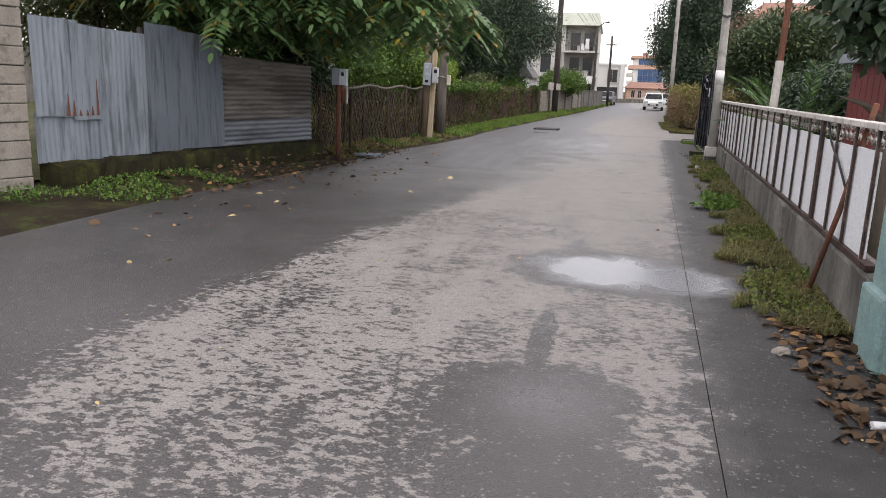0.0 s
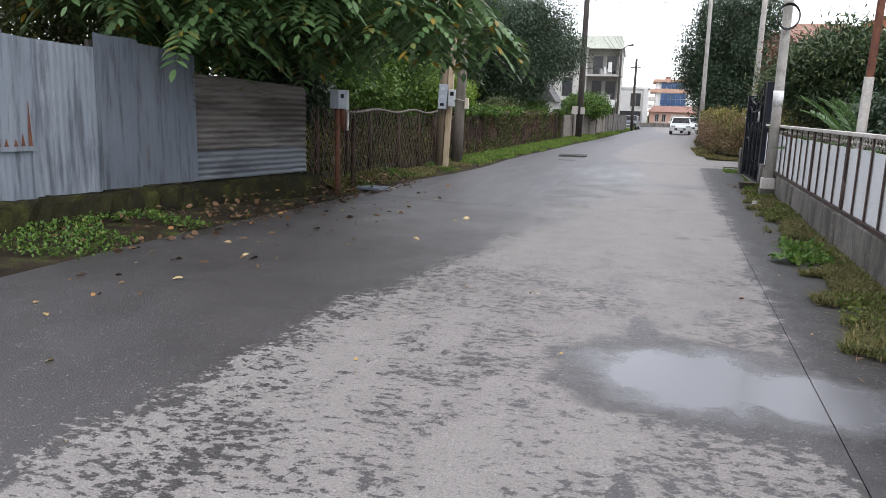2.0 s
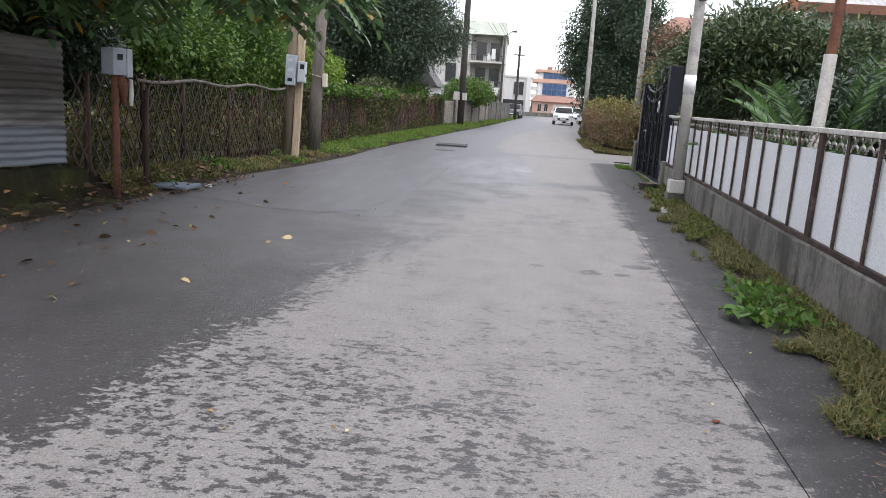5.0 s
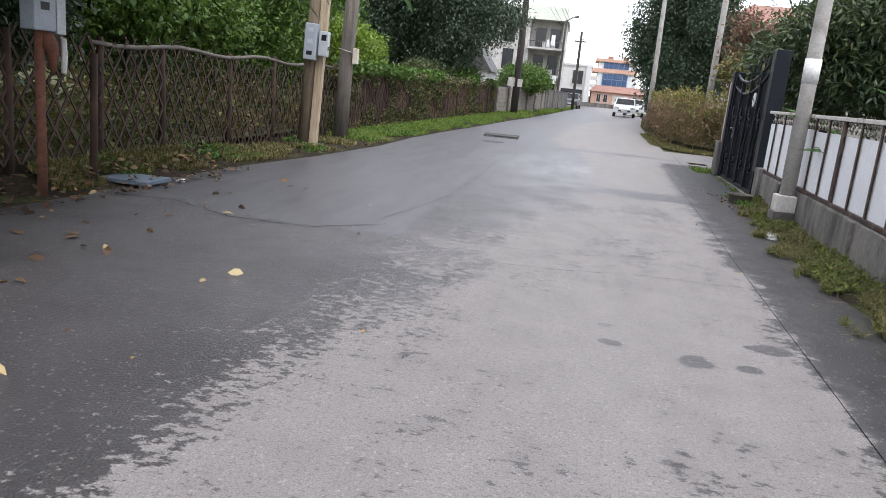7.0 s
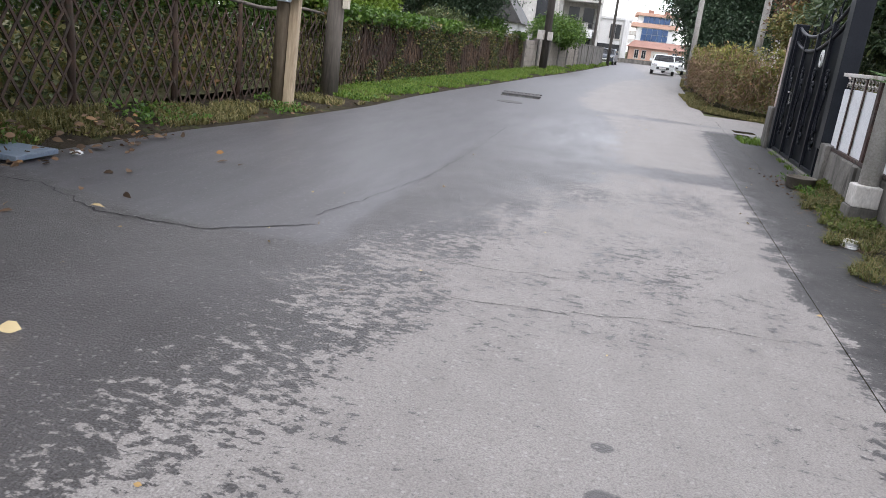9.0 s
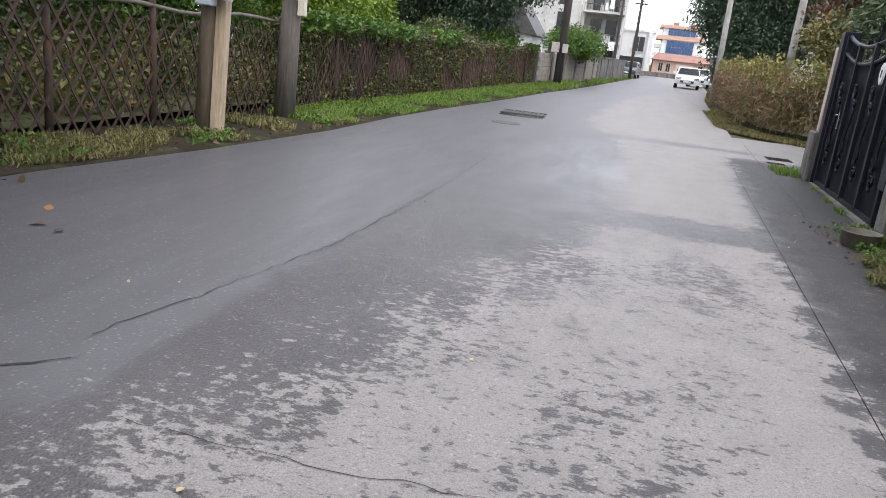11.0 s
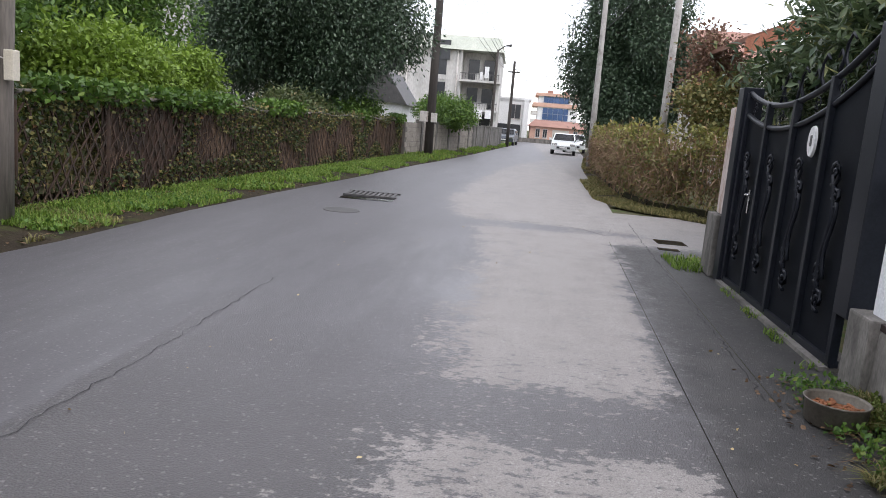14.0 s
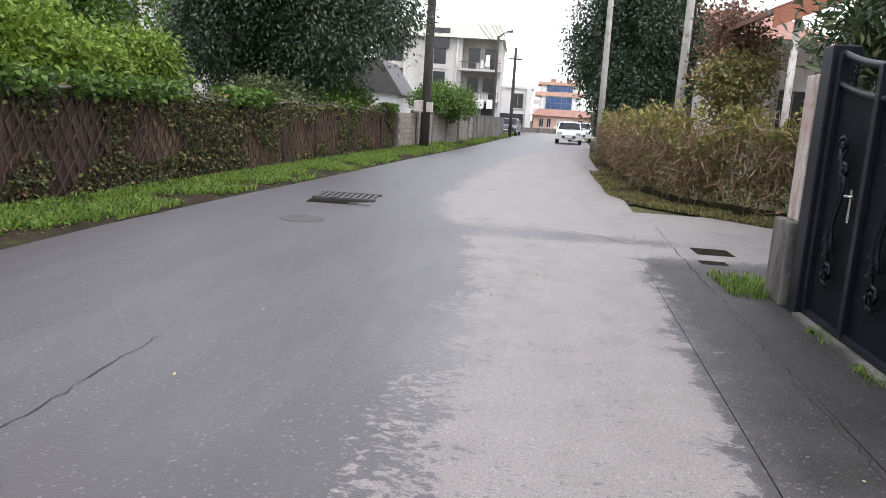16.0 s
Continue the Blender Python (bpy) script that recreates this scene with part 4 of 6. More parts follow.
# ---- meter box on a red post ----
t = thing("meter_post", (-6.06, 13.16, 0.12), "grey electric meter box on a rust-red steel post", "meter box", turn=-12)
part("post", tubed([(0, 0, -0.1), (0, 0, 1.5)], 0.045, 10), M_RUST, t, "rust-red steel post")
b = part("meter_box", boxed(-0.08, 0.1, -0.13, 0.1, 1.42, 1.74, 0.012), M_BOX, t)
part("window", boxed(0.1, 0.104, -0.06, 0.03, 1.6, 1.67), M_DARK, b)
part("side_box", boxed(-0.06, 0.1, 0.11, 0.21, 1.4, 1.74, 0.012), M_BOX2, t)
part("cable", tubed([(0.05, 0.15, 1.42), (0.07, 0.2, 1.36), (0.06, 0.22, 1.2), (0.07, 0.2, 1.05)], [0.02, 0.03, 0.03, 0.025], 6), M_OLDWHITE, t, "dangling pale strap")
bm = bmesh.new()
tube(bm, [(0.03, 0.05, 1.42), (0.06, 0.06, 1.3), (0.02, 0.12, 1.22), (0.05, 0.1, 1.05)], [0.05, 0.07, 0.06, 0.02], 7)
part("wrapping", bm, M_RUST, t, "torn rust-brown wrapping")
t = thing("rusty_post", (-6.1, 14.0, 0.12), "short rusty post before the lattice fence", "post")
part("shaft", tubed([(0, 0, -0.1), (0.01, 0, 1.25)], 0.04, 8), M_LATH, t)
solid("slab", boxed(-6.2, -5.62, 14.2, 14.7, 0.03, 0.075, 0.008), M_BLUEP, "blue-grey slab at the road edge", "slab")

# ---- the two timber poles with meters ----
t = thing("meter_pole", (-5.9, 20.0, 0), "split timber pole carrying two grey meter boxes", "utility pole")
t.matrix_world = pose(-5.9, 20.0, 0, 0, 2.2, 0)
part("dark_timber", tubed([(-0.09, 0, -0.1), (-0.085, 0, 2), (-0.06, 0.02, 5)], [0.115, 0.11, 0.1], 12), M_WOODB, t, "brown weathered round pole")
part("pale_timber", boxed(0.03, 0.17, -0.08, 0.06, -0.05, 4.6, 0.02), M_WOODP, t, "pale squared timber")
b = part("meter_box", boxed(-0.15, 0.07, -0.26, -0.11, 1.58, 2.2, 0.02), M_BOX, t)
for z in (1.66, 1.86, 2.06):
    part("window", boxed(-0.09, 0.01, -0.264, -0.2595, z, z + 0.07), M_DARK if z < 1.7 else M_BOX2, b)
b = part("meter_box", boxed(0.1, 0.27, -0.22, -0.09, 1.66, 2.09, 0.02), M_BOX2, t)
part("window", boxed(0.15, 0.24, -0.224, -0.2195, 1.93, 2.03), M_DARK, b)
part("latch", boxed(0.27, 0.285, -0.2, -0.14, 1.78, 1.84), M_CHROME, b)
t = thing("timber_pole", (-5.98, 22.44, 0), "grey-brown timber utility pole with a small cream box", "utility pole")
part("shaft", tubed([(-0.08, 0, -0.1), (-0.04, 0, 1.5), (0.16, 0, 6.5)], [0.17, 0.15, 0.12], 12), M_WOODG, t)
part("junction_box", boxed(0.13, 0.24, -0.15, -0.03, 1.6, 1.92, 0.015), M_CREAM, t, "cream plastic box")
part("strap", tubed([(-0.18, -0.17, 1.9), (0.0, -0.19, 1.86), (0.16, -0.12, 1.82)], 0.007, 6), M_OLDWHITE, t)


# ---- plinth wall and railing ----
seg_y = [3.9, 7.8, 11.7, 15.6, 19.75]
slope = math.degrees(math.atan(-0.056))
plinth = thing("wall_plinth", (wall_r(3.9), 3.9, 0), "stained grey concrete plinth wall", "wall", kind="structure", turn=slope)
L = 15.9
bm = bmesh.new()
n = 60
prof = ((0.0, -0.05), (0.0, 0.46), (0.012, 0.485), (0.2, 0.49), (0.2, -0.05))
ring = [[bm.verts.new((a + 0.006 * rk.normal(), L * i / n, b + 0.003 * rk.normal())) for a, b in prof] for i in range(n + 1)]
for a, b in zip(ring, ring[1:]):
    for k in range(4):
        bm.faces.new((a[k], a[k + 1], b[k + 1], b[k]))
bm.faces.new(ring[0][::-1]), bm.faces.new(ring[-1])
part("plinth_body", bm, M_CONC, plinth)
for u in (3.4, 7.1, 10.8, 14.2):
    part("buttress", boxed(-0.035, 0.05, u, u + 0.16, 0, 0.47, 0.01), M_CONC, plinth)
railing = thing("railing", (wall_r(3.9), 3.9, 0.49), "brown iron railing with white sheet panels on a plinth", "railing", turn=slope)
part("top_rail", boxed(-0.01, 0.11, 0.25, L, 0.94, 0.985, 0.008), M_OLDWHITE, railing, "flat weathered white top rail")
part("bottom_rail", boxed(0.01, 0.09, 0.25, L, 0.0, 0.045, 0.006), M_BARS, railing)
bm = bmesh.new()
box(bm, 0.0, 0.014, -0.022, 0.022, 0.045, 0.94)
thin = mesh_of("bar", bm)
thin.materials.append(M_BARS)
bm = bmesh.new()
box(bm, -0.006, 0.02, -0.05, 0.05, 0.045, 0.94)
thick = mesh_of("bar", bm)
thick.materials.append(M_BARS)
scale_arc = mesh_of("scale", tubed([(0, 0.072 * math.cos(a), 0.055 * math.sin(a)) for a in [i * math.pi / 6 for i in range(7)]], 0.013, 5))
scale_arc.materials.append(M_OLDWHITE)
k, u = 0, 0.45
while u < L:
    part("bar", thick if k % 4 == 3 else thin, M_BARS, railing).location = (0.02, u, 0)
    part("batten", boxed(0.024, 0.04, u + (0.055 if k % 4 == 3 else 0.026), u + (0.078 if k % 4 == 3 else 0.046), 0.046, 0.93), M_OLDWHITE, railing, "thin white edge strip")
    w = min(0.6, L - u)
    part("panel", boxed(0.045, 0.06, u + 0.005, u + w - 0.005, 0.03, 0.79 + 0.012 * r8.uniform(-1, 1)), M_WHITEP, railing, "white sheet panel")
    for row in range(2):
        for j in range(4):
            part("scale", scale_arc, M_OLDWHITE, railing).location = (0.1, u + 0.075 + 0.15 * j + 0.075 * row, 0.81 + 0.065 * row)
    k, u = k + 1, u + 0.6
t = thing("leaning_pipe", (1.02, 5.25, 0), "rusty pipe leaning on the railing with a cable", "pipe")
part("pipe", tubed([(0, 0, 0), (0.1, -0.2, 0.75), (0.2, -0.36, 1.6)], 0.022, 8), M_RUST, t)
part("foot", tubed([(-0.005, 0.01, 0), (0.01, -0.02, 0.1)], 0.04, 8), M_RUST, t)
part("cable", tubed([(0.12, -0.2, 0.95), (0.13, 0.1, 1.12), (0.15, 0.45, 1.25), (0.17, 0.7, 1.42)], 0.01, 6), M_CABLE, t)

# teal post with the grey gate edge beside it
t = thing("teal_post", (wall_r(3.4) - 0.02, 3.15, 0), "teal painted plaster gatepost, chipped", "gatepost", turn=slope)
bm = boxed(0.0, 0.4, 0.1, 0.75, 0, 2.1, 0.03)
part("post_body", bm, M_TEAL, t)
part("foot", boxed(-0.05, 0.3, 0.3, 0.78, 0, 0.48, 0.03), M_TEAL, t)
part("gate_edge", boxed(0.02, 0.08, -1.2, 0.06, 0.08, 2.0, 0.006), M_GREYPAINT, t, "grey-blue sheet metal gate leaf")
part("sill", boxed(-0.02, 0.1, -1.2, 0.08, 0, 0.05), M_OLDWHITE, t)
t = thing("drink_bottle", (0.72, 2.62, 0.03), "small white bottle with red cap lying in leaves", "bottle")
part("body", tubed([(0, 0, 0), (0.07, 0.01, 0), (0.085, 0.012, 0)], [0.022, 0.022, 0.014], 10), M_PLAQUE, t)
part("cap", tubed([(0.086, 0.012, 0), (0.115, 0.016, 0)], 0.018, 10), M_REDP, t, "red cap")


# ---- right-hand poles ----
def pole(name, at, h, r0, r1, material, label, lean=(0, 0)):
    t = thing(name, at, label, "utility pole")
    part("shaft", tubed([(lean[0] * s * h, lean[1] * s * h, h * s - 0.1 * (s == 0)) for s in (0, 0.3, 0.65, 1)], [r0 + (r1 - r0) * s for s in (0, 0.3, 0.65, 1)], 12), material, t)
    return t


t = pole("concrete_pole", (1.68, 17.15, 0), 7.5, 0.1, 0.075, M_POLE, "grey concrete utility pole with a cable coil")
part("footing", boxed(-0.16, 0.12, -0.15, 0.15, -0.02, 0.2, 0.02), M_CONC, t)
part("collar", boxed(-0.15, 0.1, -0.15, 0.1, 0.2, 0.42, 0.02), M_OLDWHITE, t, "pale plastered collar")
part("band", tubed([(0, 0, 1.85), (0, 0, 2.15)], 0.1, 14), M_PLAQUE, t, "white paper band")
bm = bmesh.new()
for j in range(3):
    tube(bm, [(0.2 * math.cos(a), -0.13 - 0.02 * j, 3.55 + (0.22 + 0.015 * j) * math.sin(a)) for a in [i * math.pi / 12 for i in range(25)]], 0.012, 5)
part("cable_coil", bm, M_CABLE, t)
t = pole("lamp_pole", (3.0, 49.6, 0), 11, 0.14, 0.1, M_POLE, "tall slim concrete lamp pole", (-0.01, 0))
t = pole("concrete_pole", (5.3, 45.5, 0), 11, 0.16, 0.13, M_POLE, "thick grey concrete utility pole behind the hedge", (0.005, 0))
t = pole("garden_pole", (1.95, 12.4, 0), 5.0, 0.055, 0.05, M_RUST, "thin rusty pole with pale lower half in the garden", (0.02, 0))
part("sleeve", tubed([(0.005, 0, 0), (0.04, 0, 2.2)], [0.07, 0.066], 10), M_POLE, t, "pale concrete sleeve")
t = pole("dark_utility_pole", (-4.25, 47.6, 0), 11, 0.2, 0.14, M_DARKWOOD, "tarred timber utility pole with junction boxes")
part("box", boxed(-0.45, -0.1, -0.35, -0.12, 1.5, 1.95, 0.02), M_OLDWHITE, t)
part("box", boxed(0.05, 0.3, -0.35, -0.12, 1.5, 1.9, 0.02), M_OLDWHITE, t)
part("crossarm", boxed(-0.7, 0.7, -0.08, 0.08, 9.4, 9.55), M_DARKWOOD, t)
part("crossarm", boxed(-0.7, 0.7, -0.08, 0.08, 8.6, 8.75), M_DARKWOOD, t)
t = pole("dark_utility_pole", (-1.15, 76, 0), 6.8, 0.14, 0.1, M_DARKWOOD, "far dark utility pole beside the parked car")
part("crossarm", boxed(-0.5, 0.5, -0.08, 0.08, 5.9, 6.0), M_DARKWOOD, t)
t = pole("street_lamp", (-2.7, 80, 0), 8.0, 0.13, 0.1, M_DARKWOOD, "grey street lamp pole by the apartment block")
part("lamp_head", tubed([(0, 0, 7.9), (0.6, -0.4, 8.3), (1.1, -0.7, 8.35)], [0.05, 0.05, 0.12], 8), M_IRON, t)


def wire(a, b, sag, r=0.012):
    pts = [Vector(a).lerp(Vector(b), s / 12) - Vector((0, 0, sag * 4 * (s / 12) * (1 - s / 12))) for s in range(13)]
    solid("overhead_cable", tubed(pts, r, 5), M_CABLE, "black overhead cable between poles", "cable", "overhead cables")


for dx, z in ((-0.6, 9.5), (0, 9.5), (0.6, 9.5), (-0.6, 8.7), (0.6, 8.7)):
    wire((-4.25 + dx, 47.6, z), (-1.15 + dx * 0.6, 76, 5.95), 0.7)
    wire((-4.25 + dx, 47.6, z), (-5.7, 22.4, 6.3), 0.8)
wire((-4.2, 47.6, 8.2), (5.4, 45.5, 8.6), 0.5)
wire((2.6, 49.6, 9.8), (5.3, 45.5, 9.3), 0.3)
wire((-1.2, 76, 6.2), (16, 100, 7.5), 0.6, 0.02)
wire((-1.2, 76, 5.6), (16, 100, 6.0), 0.6, 0.02)
wire((1.7, 17.1, 5.6), (3.0, 49.6, 6.2), 0.6)


# ---- black gate ----
G0 = Vector((1.99, 20.2, 0.0))
gate = thing("iron_gate", G0, "closed black sheet-iron gate with scrollwork", "gate", turn=-1.6)
top_z = lambda u: 1.97 + 0.083 * (u - 2.05) ** 2 * (1.35 if u < 2.05 else 1.5)
N = 28
us = [3.2 * i / N for i in range(N + 1)]
bm = bmesh.new()
ra = [bm.verts.new((0, u, 0.06)) for u in us], [bm.verts.new((0, u, top_z(u) - 0.22)) for u in us]
for i in range(N):
    bm.faces.new((ra[0][i], ra[1][i], ra[1][i + 1], ra[0][i + 1]))
bmesh.ops.solidify(bm, geom=bm.faces[:], thickness=0.02)
part("panel", bm, M_GATE, gate)
part("top_rail", tubed([(0.0, u, top_z(u)) for u in us], 0.028, 8), M_BLACK, gate)
part("lower_rail", tubed([(-0.01, u, top_z(u) - 0.22) for u in us], 0.026, 8), M_BLACK, gate)
part("bottom_rail", boxed(-0.035, 0.035, 0, 3.2, 0.02, 0.09, 0.008), M_BLACK, gate)
for u in (0.03, 0.8, 1.6, 2.4, 3.17):
    part("stile", boxed(-0.045, 0.02, u - 0.035, u + 0.035, 0.06, top_z(u) + 0.01, 0.008), M_BLACK, gate)


def scroll(u, z, s, turn=1, plane=-0.05):
    """A C-shaped scroll that curls in at both ends."""
    pts = []
    for i in range(15):
        a = i / 14 * 3.6 * math.pi
        rr = s * (0.12 + 0.88 * i / 14)
        pts.append((plane, u + turn * rr * math.cos(a), z + rr * math.sin(a)))
    return pts


for u in (0.4, 1.2, 2.0, 2.8):
    bm = bmesh.new()
    tube(bm, scroll(u + 0.03, 1.42, 0.1), 0.016, 6)
    tube(bm, scroll(u - 0.06, 1.24, 0.085, -1), 0.016, 6)
    tube(bm, scroll(u + 0.06, 0.66, 0.085), 0.016, 6)
    tube(bm, scroll(u - 0.03, 0.46, 0.1, -1), 0.016, 6)
    tube(bm, [(-0.05, u + 0.05 * math.sin(q * 0.7), 0.5 + 0.09 * q) for q in range(11)], 0.022, 6)
    tube(bm, [(-0.05, u - 0.06 + 0.05 * math.sin(q * 0.7), 0.62 + 0.075 * q) for q in range(9)], 0.016, 6)
    part("ornament", bm, M_BLACK, gate, "black wrought scroll ornament")
for i, u in enumerate((0.25, 0.7, 1.15, 1.6, 2.05, 2.5, 2.95)):
    bm = bmesh.new()
    z = top_z(u)
    tube(bm, scroll(u, z - 0.11, 0.085, 1 if i % 2 else -1, 0), 0.007, 6)
    if u in (0.7, 1.15, 1.6, 2.05):
        tube(bm, [(0, u - 0.1, z), (0, u + 0.02, z + 0.1), (0, u + 0.03, z + 0.22), (0, u - 0.05, z + 0.29), (0, u - 0.12, z + 0.24)], [0.018, 0.016, 0.014, 0.012, 0.01], 6)
        tube(bm, [(0, u + 0.1, z), (0, u + 0.06, z + 0.12), (0, u + 0.12, z + 0.18), (0, u + 0.17, z + 0.13)], [0.016, 0.014, 0.012, 0.01], 6)
    part("ornament", bm, M_BLACK, gate, "black wrought scroll ornament")
bm = bmesh.new()
bmesh.ops.create_cone(bm, cap_ends=True, segments=28, radius1=0.5, radius2=0.47, depth=1)
bmesh.ops.transform(bm, matrix=pose(-0.045, 1.02, 1.64, 0, -90, 0) @ Matrix.Diagonal((0.26, 0.17, 0.02, 1)), verts=bm.verts)
pl = part("number_plaque", bm, M_PLAQUE, gate, "white oval enamel plaque")
part("bar", boxed(-0.059, -0.0545, 1.0, 1.04, 1.6, 1.69), M_IRON, pl)
part("handle", tubed([(-0.06, 2.52, 1.07), (-0.1, 2.52, 1.07), (-0.1, 2.38, 1.075)], 0.012, 8), M_CHROME, gate, "chrome lever handle")
part("handle_plate", boxed(-0.06, -0.045, 2.5, 2.54, 0.88, 1.12), M_CHROME, gate)
part("gatepost", boxed(-0.08, 0.16, -0.26, -0.01, 0.45, 2.45, 0.012), M_BLACK, gate, "broad black steel gatepost")
part("gatepost", boxed(-0.08, 0.14, 3.22, 3.44, 0.02, 2.2, 0.012), M_BLACK, gate, "broad black steel gatepost")
part("threshold", boxed(-0.1, 0.1, 0.0, 3.2, 0.0, 0.035), M_CONC, gate)
t = thing("gate_pillar", (wall_r(19.7) - 0.02, 19.55, 0), "stained concrete end block of the plinth wall", "pillar", turn=slope)
part("pillar_body", boxed(-0.04, 0.3, 0.0, 0.36, 0, 0.55, 0.02), M_CONC, t)
t = thing("plaster_post", (wall_r(24) - 0.14, 23.72, 0), "peeling plaster post on a concrete block", "gatepost", turn=slope)
part("post_block", boxed(-0.06, 0.26, 0.0, 0.5, 0, 0.74, 0.02), M_CONC, t)
part("post_shaft", boxed(0.02, 0.2, 0.1, 0.4, 0.74, 2.0, 0.02), M_PINKY, t, "peeling pinkish plaster shaft")
t = thing("feed_pot", (1.56, 19.12, 0.0), "tarnished cooking pot with orange scraps on the ground", "pot")
bm = bmesh.new()
pf = ((0.0, 0.008), (0.14, 0.0), (0.165, 0.02), (0.175, 0.14), (0.185, 0.15), (0.178, 0.155), (0.165, 0.14), (0.155, 0.03), (0.0, 0.02))
rg2 = [[bm.verts.new((max(r, 0.001) * math.cos(a), max(r, 0.001) * math.sin(a), z)) for a in [i * math.pi / 12 for i in range(24)]] for r, z in pf]
for a, b in zip(rg2, rg2[1:]):
    for i in range(24):
        bm.faces.new((a[i], a[(i + 1) % 24], b[(i + 1) % 24], b[i])).smooth = True
part("bowl", bm, M_POT, t)
rng = np.random.default_rng(4)
bm = bmesh.new()
bmesh.ops.create_icosphere(bm, subdivisions=1, radius=0.022)
for v in bm.verts:
    v.co = Vector((v.co.x * 1.5, v.co.y * 0.9, v.co.z * 0.5)) * r8.uniform(0.75, 1.2)
scrap = mesh_of("scrap", bm)
scrap.materials.append(M_FOOD)
part("food", tubed([(0, 0, 0.03), (0, 0, 0.085)], [0.15, 0.158], 20), M_FOOD, t, "orange food remains")
for k in range(60):
    a, q = r8.uniform(0, 2 * math.pi), 0.14 * r8.random() ** 0.5
    part("scrap", scrap, M_FOOD, t).matrix_local = pose(q * math.cos(a), q * math.sin(a), 0.09 + 0.012 * r8.random(), r8.uniform(-30, 30), r8.uniform(-30, 30), r8.uniform(0, 360))

# ---- drain and covers in the road ----
t = thing("drain_grate", (-3.15, 29.0, 0.004), "rectangular iron drain grate beside an open dark pit", "drain", turn=3)
part("pit", boxed(-0.5, 0.5, -0.62, -0.12, 0, 0.004), M_PIT, t, "dark open pit")
part("frame", boxed(-0.52, 0.52, -0.1, -0.02, 0, 0.03), M_IRON, t)
part("frame", boxed(-0.52, 0.52, 0.68, 0.76, 0, 0.03), M_IRON, t)
for k in range(10):
    part("grate_bar", boxed(-0.5 + 0.1 * k, -0.44 + 0.1 * k, -0.02, 0.68, 0, 0.025), M_IRON, t)
bm = bmesh.new()
bmesh.ops.create_cone(bm, cap_ends=True, segments=32, radius1=0.3, radius2=0.29, depth=0.012)
solid("manhole_cover", bm, M_IRON, "round iron cover set in the asphalt", "manhole cover").location = (-3.15, 26.6, 0.006)
solid("water_hole", boxed(1.85, 2.3, 26.2, 26.65, 0.0, 0.006, 0.002), M_PIT, "dark water-filled opening in the lane mouth", "drain")
solid("water_hole", boxed(1.75, 2.05, 25.55, 25.75, 0.0, 0.006, 0.002), M_PIT, "small dark water-filled opening in the lane mouth", "drain")


# ---- block wall beyond the lattice fence ----
bw = math.degrees(math.atan2(-(2.98), 26.6))
bwall = thing("wall_blocks", (-5.08, 45.4, 0), "grey cement block wall with pillars", "wall", kind="structure", turn=bw)
part("wall_body", boxed(-0.07, 0.07, 0, 30, -0.1, 1.42), M_MORTAR, bwall)
bm = bmesh.new()
box(bm, -0.1, 0.1, -0.195, 0.195, 0, 0.19, 0.008)
blk2 = mesh_of("block", bm)
blk2.materials.append(M_BLOCK)
for row in range(7):
    for k in range(40):
        ob = part("block", blk2, M_BLOCK, bwall)
        ob.matrix_local = pose(0.004 * r8.uniform(-1, 1), 0.2 + 0.402 * k + (0.2 if row % 2 else 0), 0.01 + 0.202 * row)
part("wall_panel", boxed(-0.09, 0.09, 16.6, 30, 0, 1.44), M_CONC, bwall)
for u in (2.6, 5.6, 8.6, 11.6, 14.6, 17.6, 20.6, 23.6):
    part("pillar", boxed(-0.15, 0.15, u, u + 0.3, 0, 1.55, 0.015), M_CONC, bwall)
part("coping", boxed(-0.13, 0.13, 6, 30, 1.445, 1.5), M_CONC, bwall)
part("gate_pillar", boxed(-0.2, 0.2, 3.6, 4.1, 0, 1.75, 0.02), M_OLDWHITE, bwall)


# ---- far buildings ----
def window(parent, x, y, z, w, h, glass=None, frame_mat=None):
    """A framed window in a wall that faces the street's start."""
    f = part("window", boxed(x - w / 2 - 0.06, x + w / 2 + 0.06, y - 0.06, y + 0.02, z - 0.06, z + h + 0.06), frame_mat or M_OLDWHITE, parent)
    part("pane", boxed(x - w / 2, x - 0.02, y - 0.09, y - 0.062, z, z + h), glass or M_DARK, f)
    part("pane", boxed(x + 0.02, x + w / 2, y - 0.09, y - 0.062, z, z + h), glass or M_DARK, f)
    part("sill", boxed(x - w / 2 - 0.12, x + w / 2 + 0.12, y - 0.16, y - 0.06, z - 0.14, z - 0.062), M_OLDWHITE, f)


ap = thing("apartment_building", (-2.9, 98.0, 0), "weathered three-storey concrete apartment block with balconies", "building")
part("wall", boxed(-10.4, -4.2, 0, 14, 0, 9.5), M_BLDG, ap)
part("wall", boxed(-4.2, 0, 2.2, 14, 0, 9.5), M_BLDG, ap)
part("wall", boxed(-0.35, 0, 0.0, 2.2, 0, 9.5), M_BLDG, ap)
part("wall", boxed(-13.6, -10.4, 2.4, 14, 0, 9.2), M_BLDG, ap)
bm = bmesh.new()
vs = [bm.verts.new(q) for q in ((-14, -0.6, 9.45), (0.25, -0.6, 9.45), (0.25, 14.5, 9.45), (-14, 14.5, 9.45), (-13.2, 1.0, 11.1), (-0.1, 1.0, 11.1), (-0.1, 13, 11.1), (-13.2, 13, 11.1))]
for q in ((0, 3, 2, 1), (4, 5, 6, 7), (0, 1, 5, 4), (1, 2, 6, 5), (2, 3, 7, 6), (3, 0, 4, 7)):
    bm.faces.new([vs[i] for i in q])
part("roof", bm, M_BLDGROOF, ap, "pale green sloping roof")
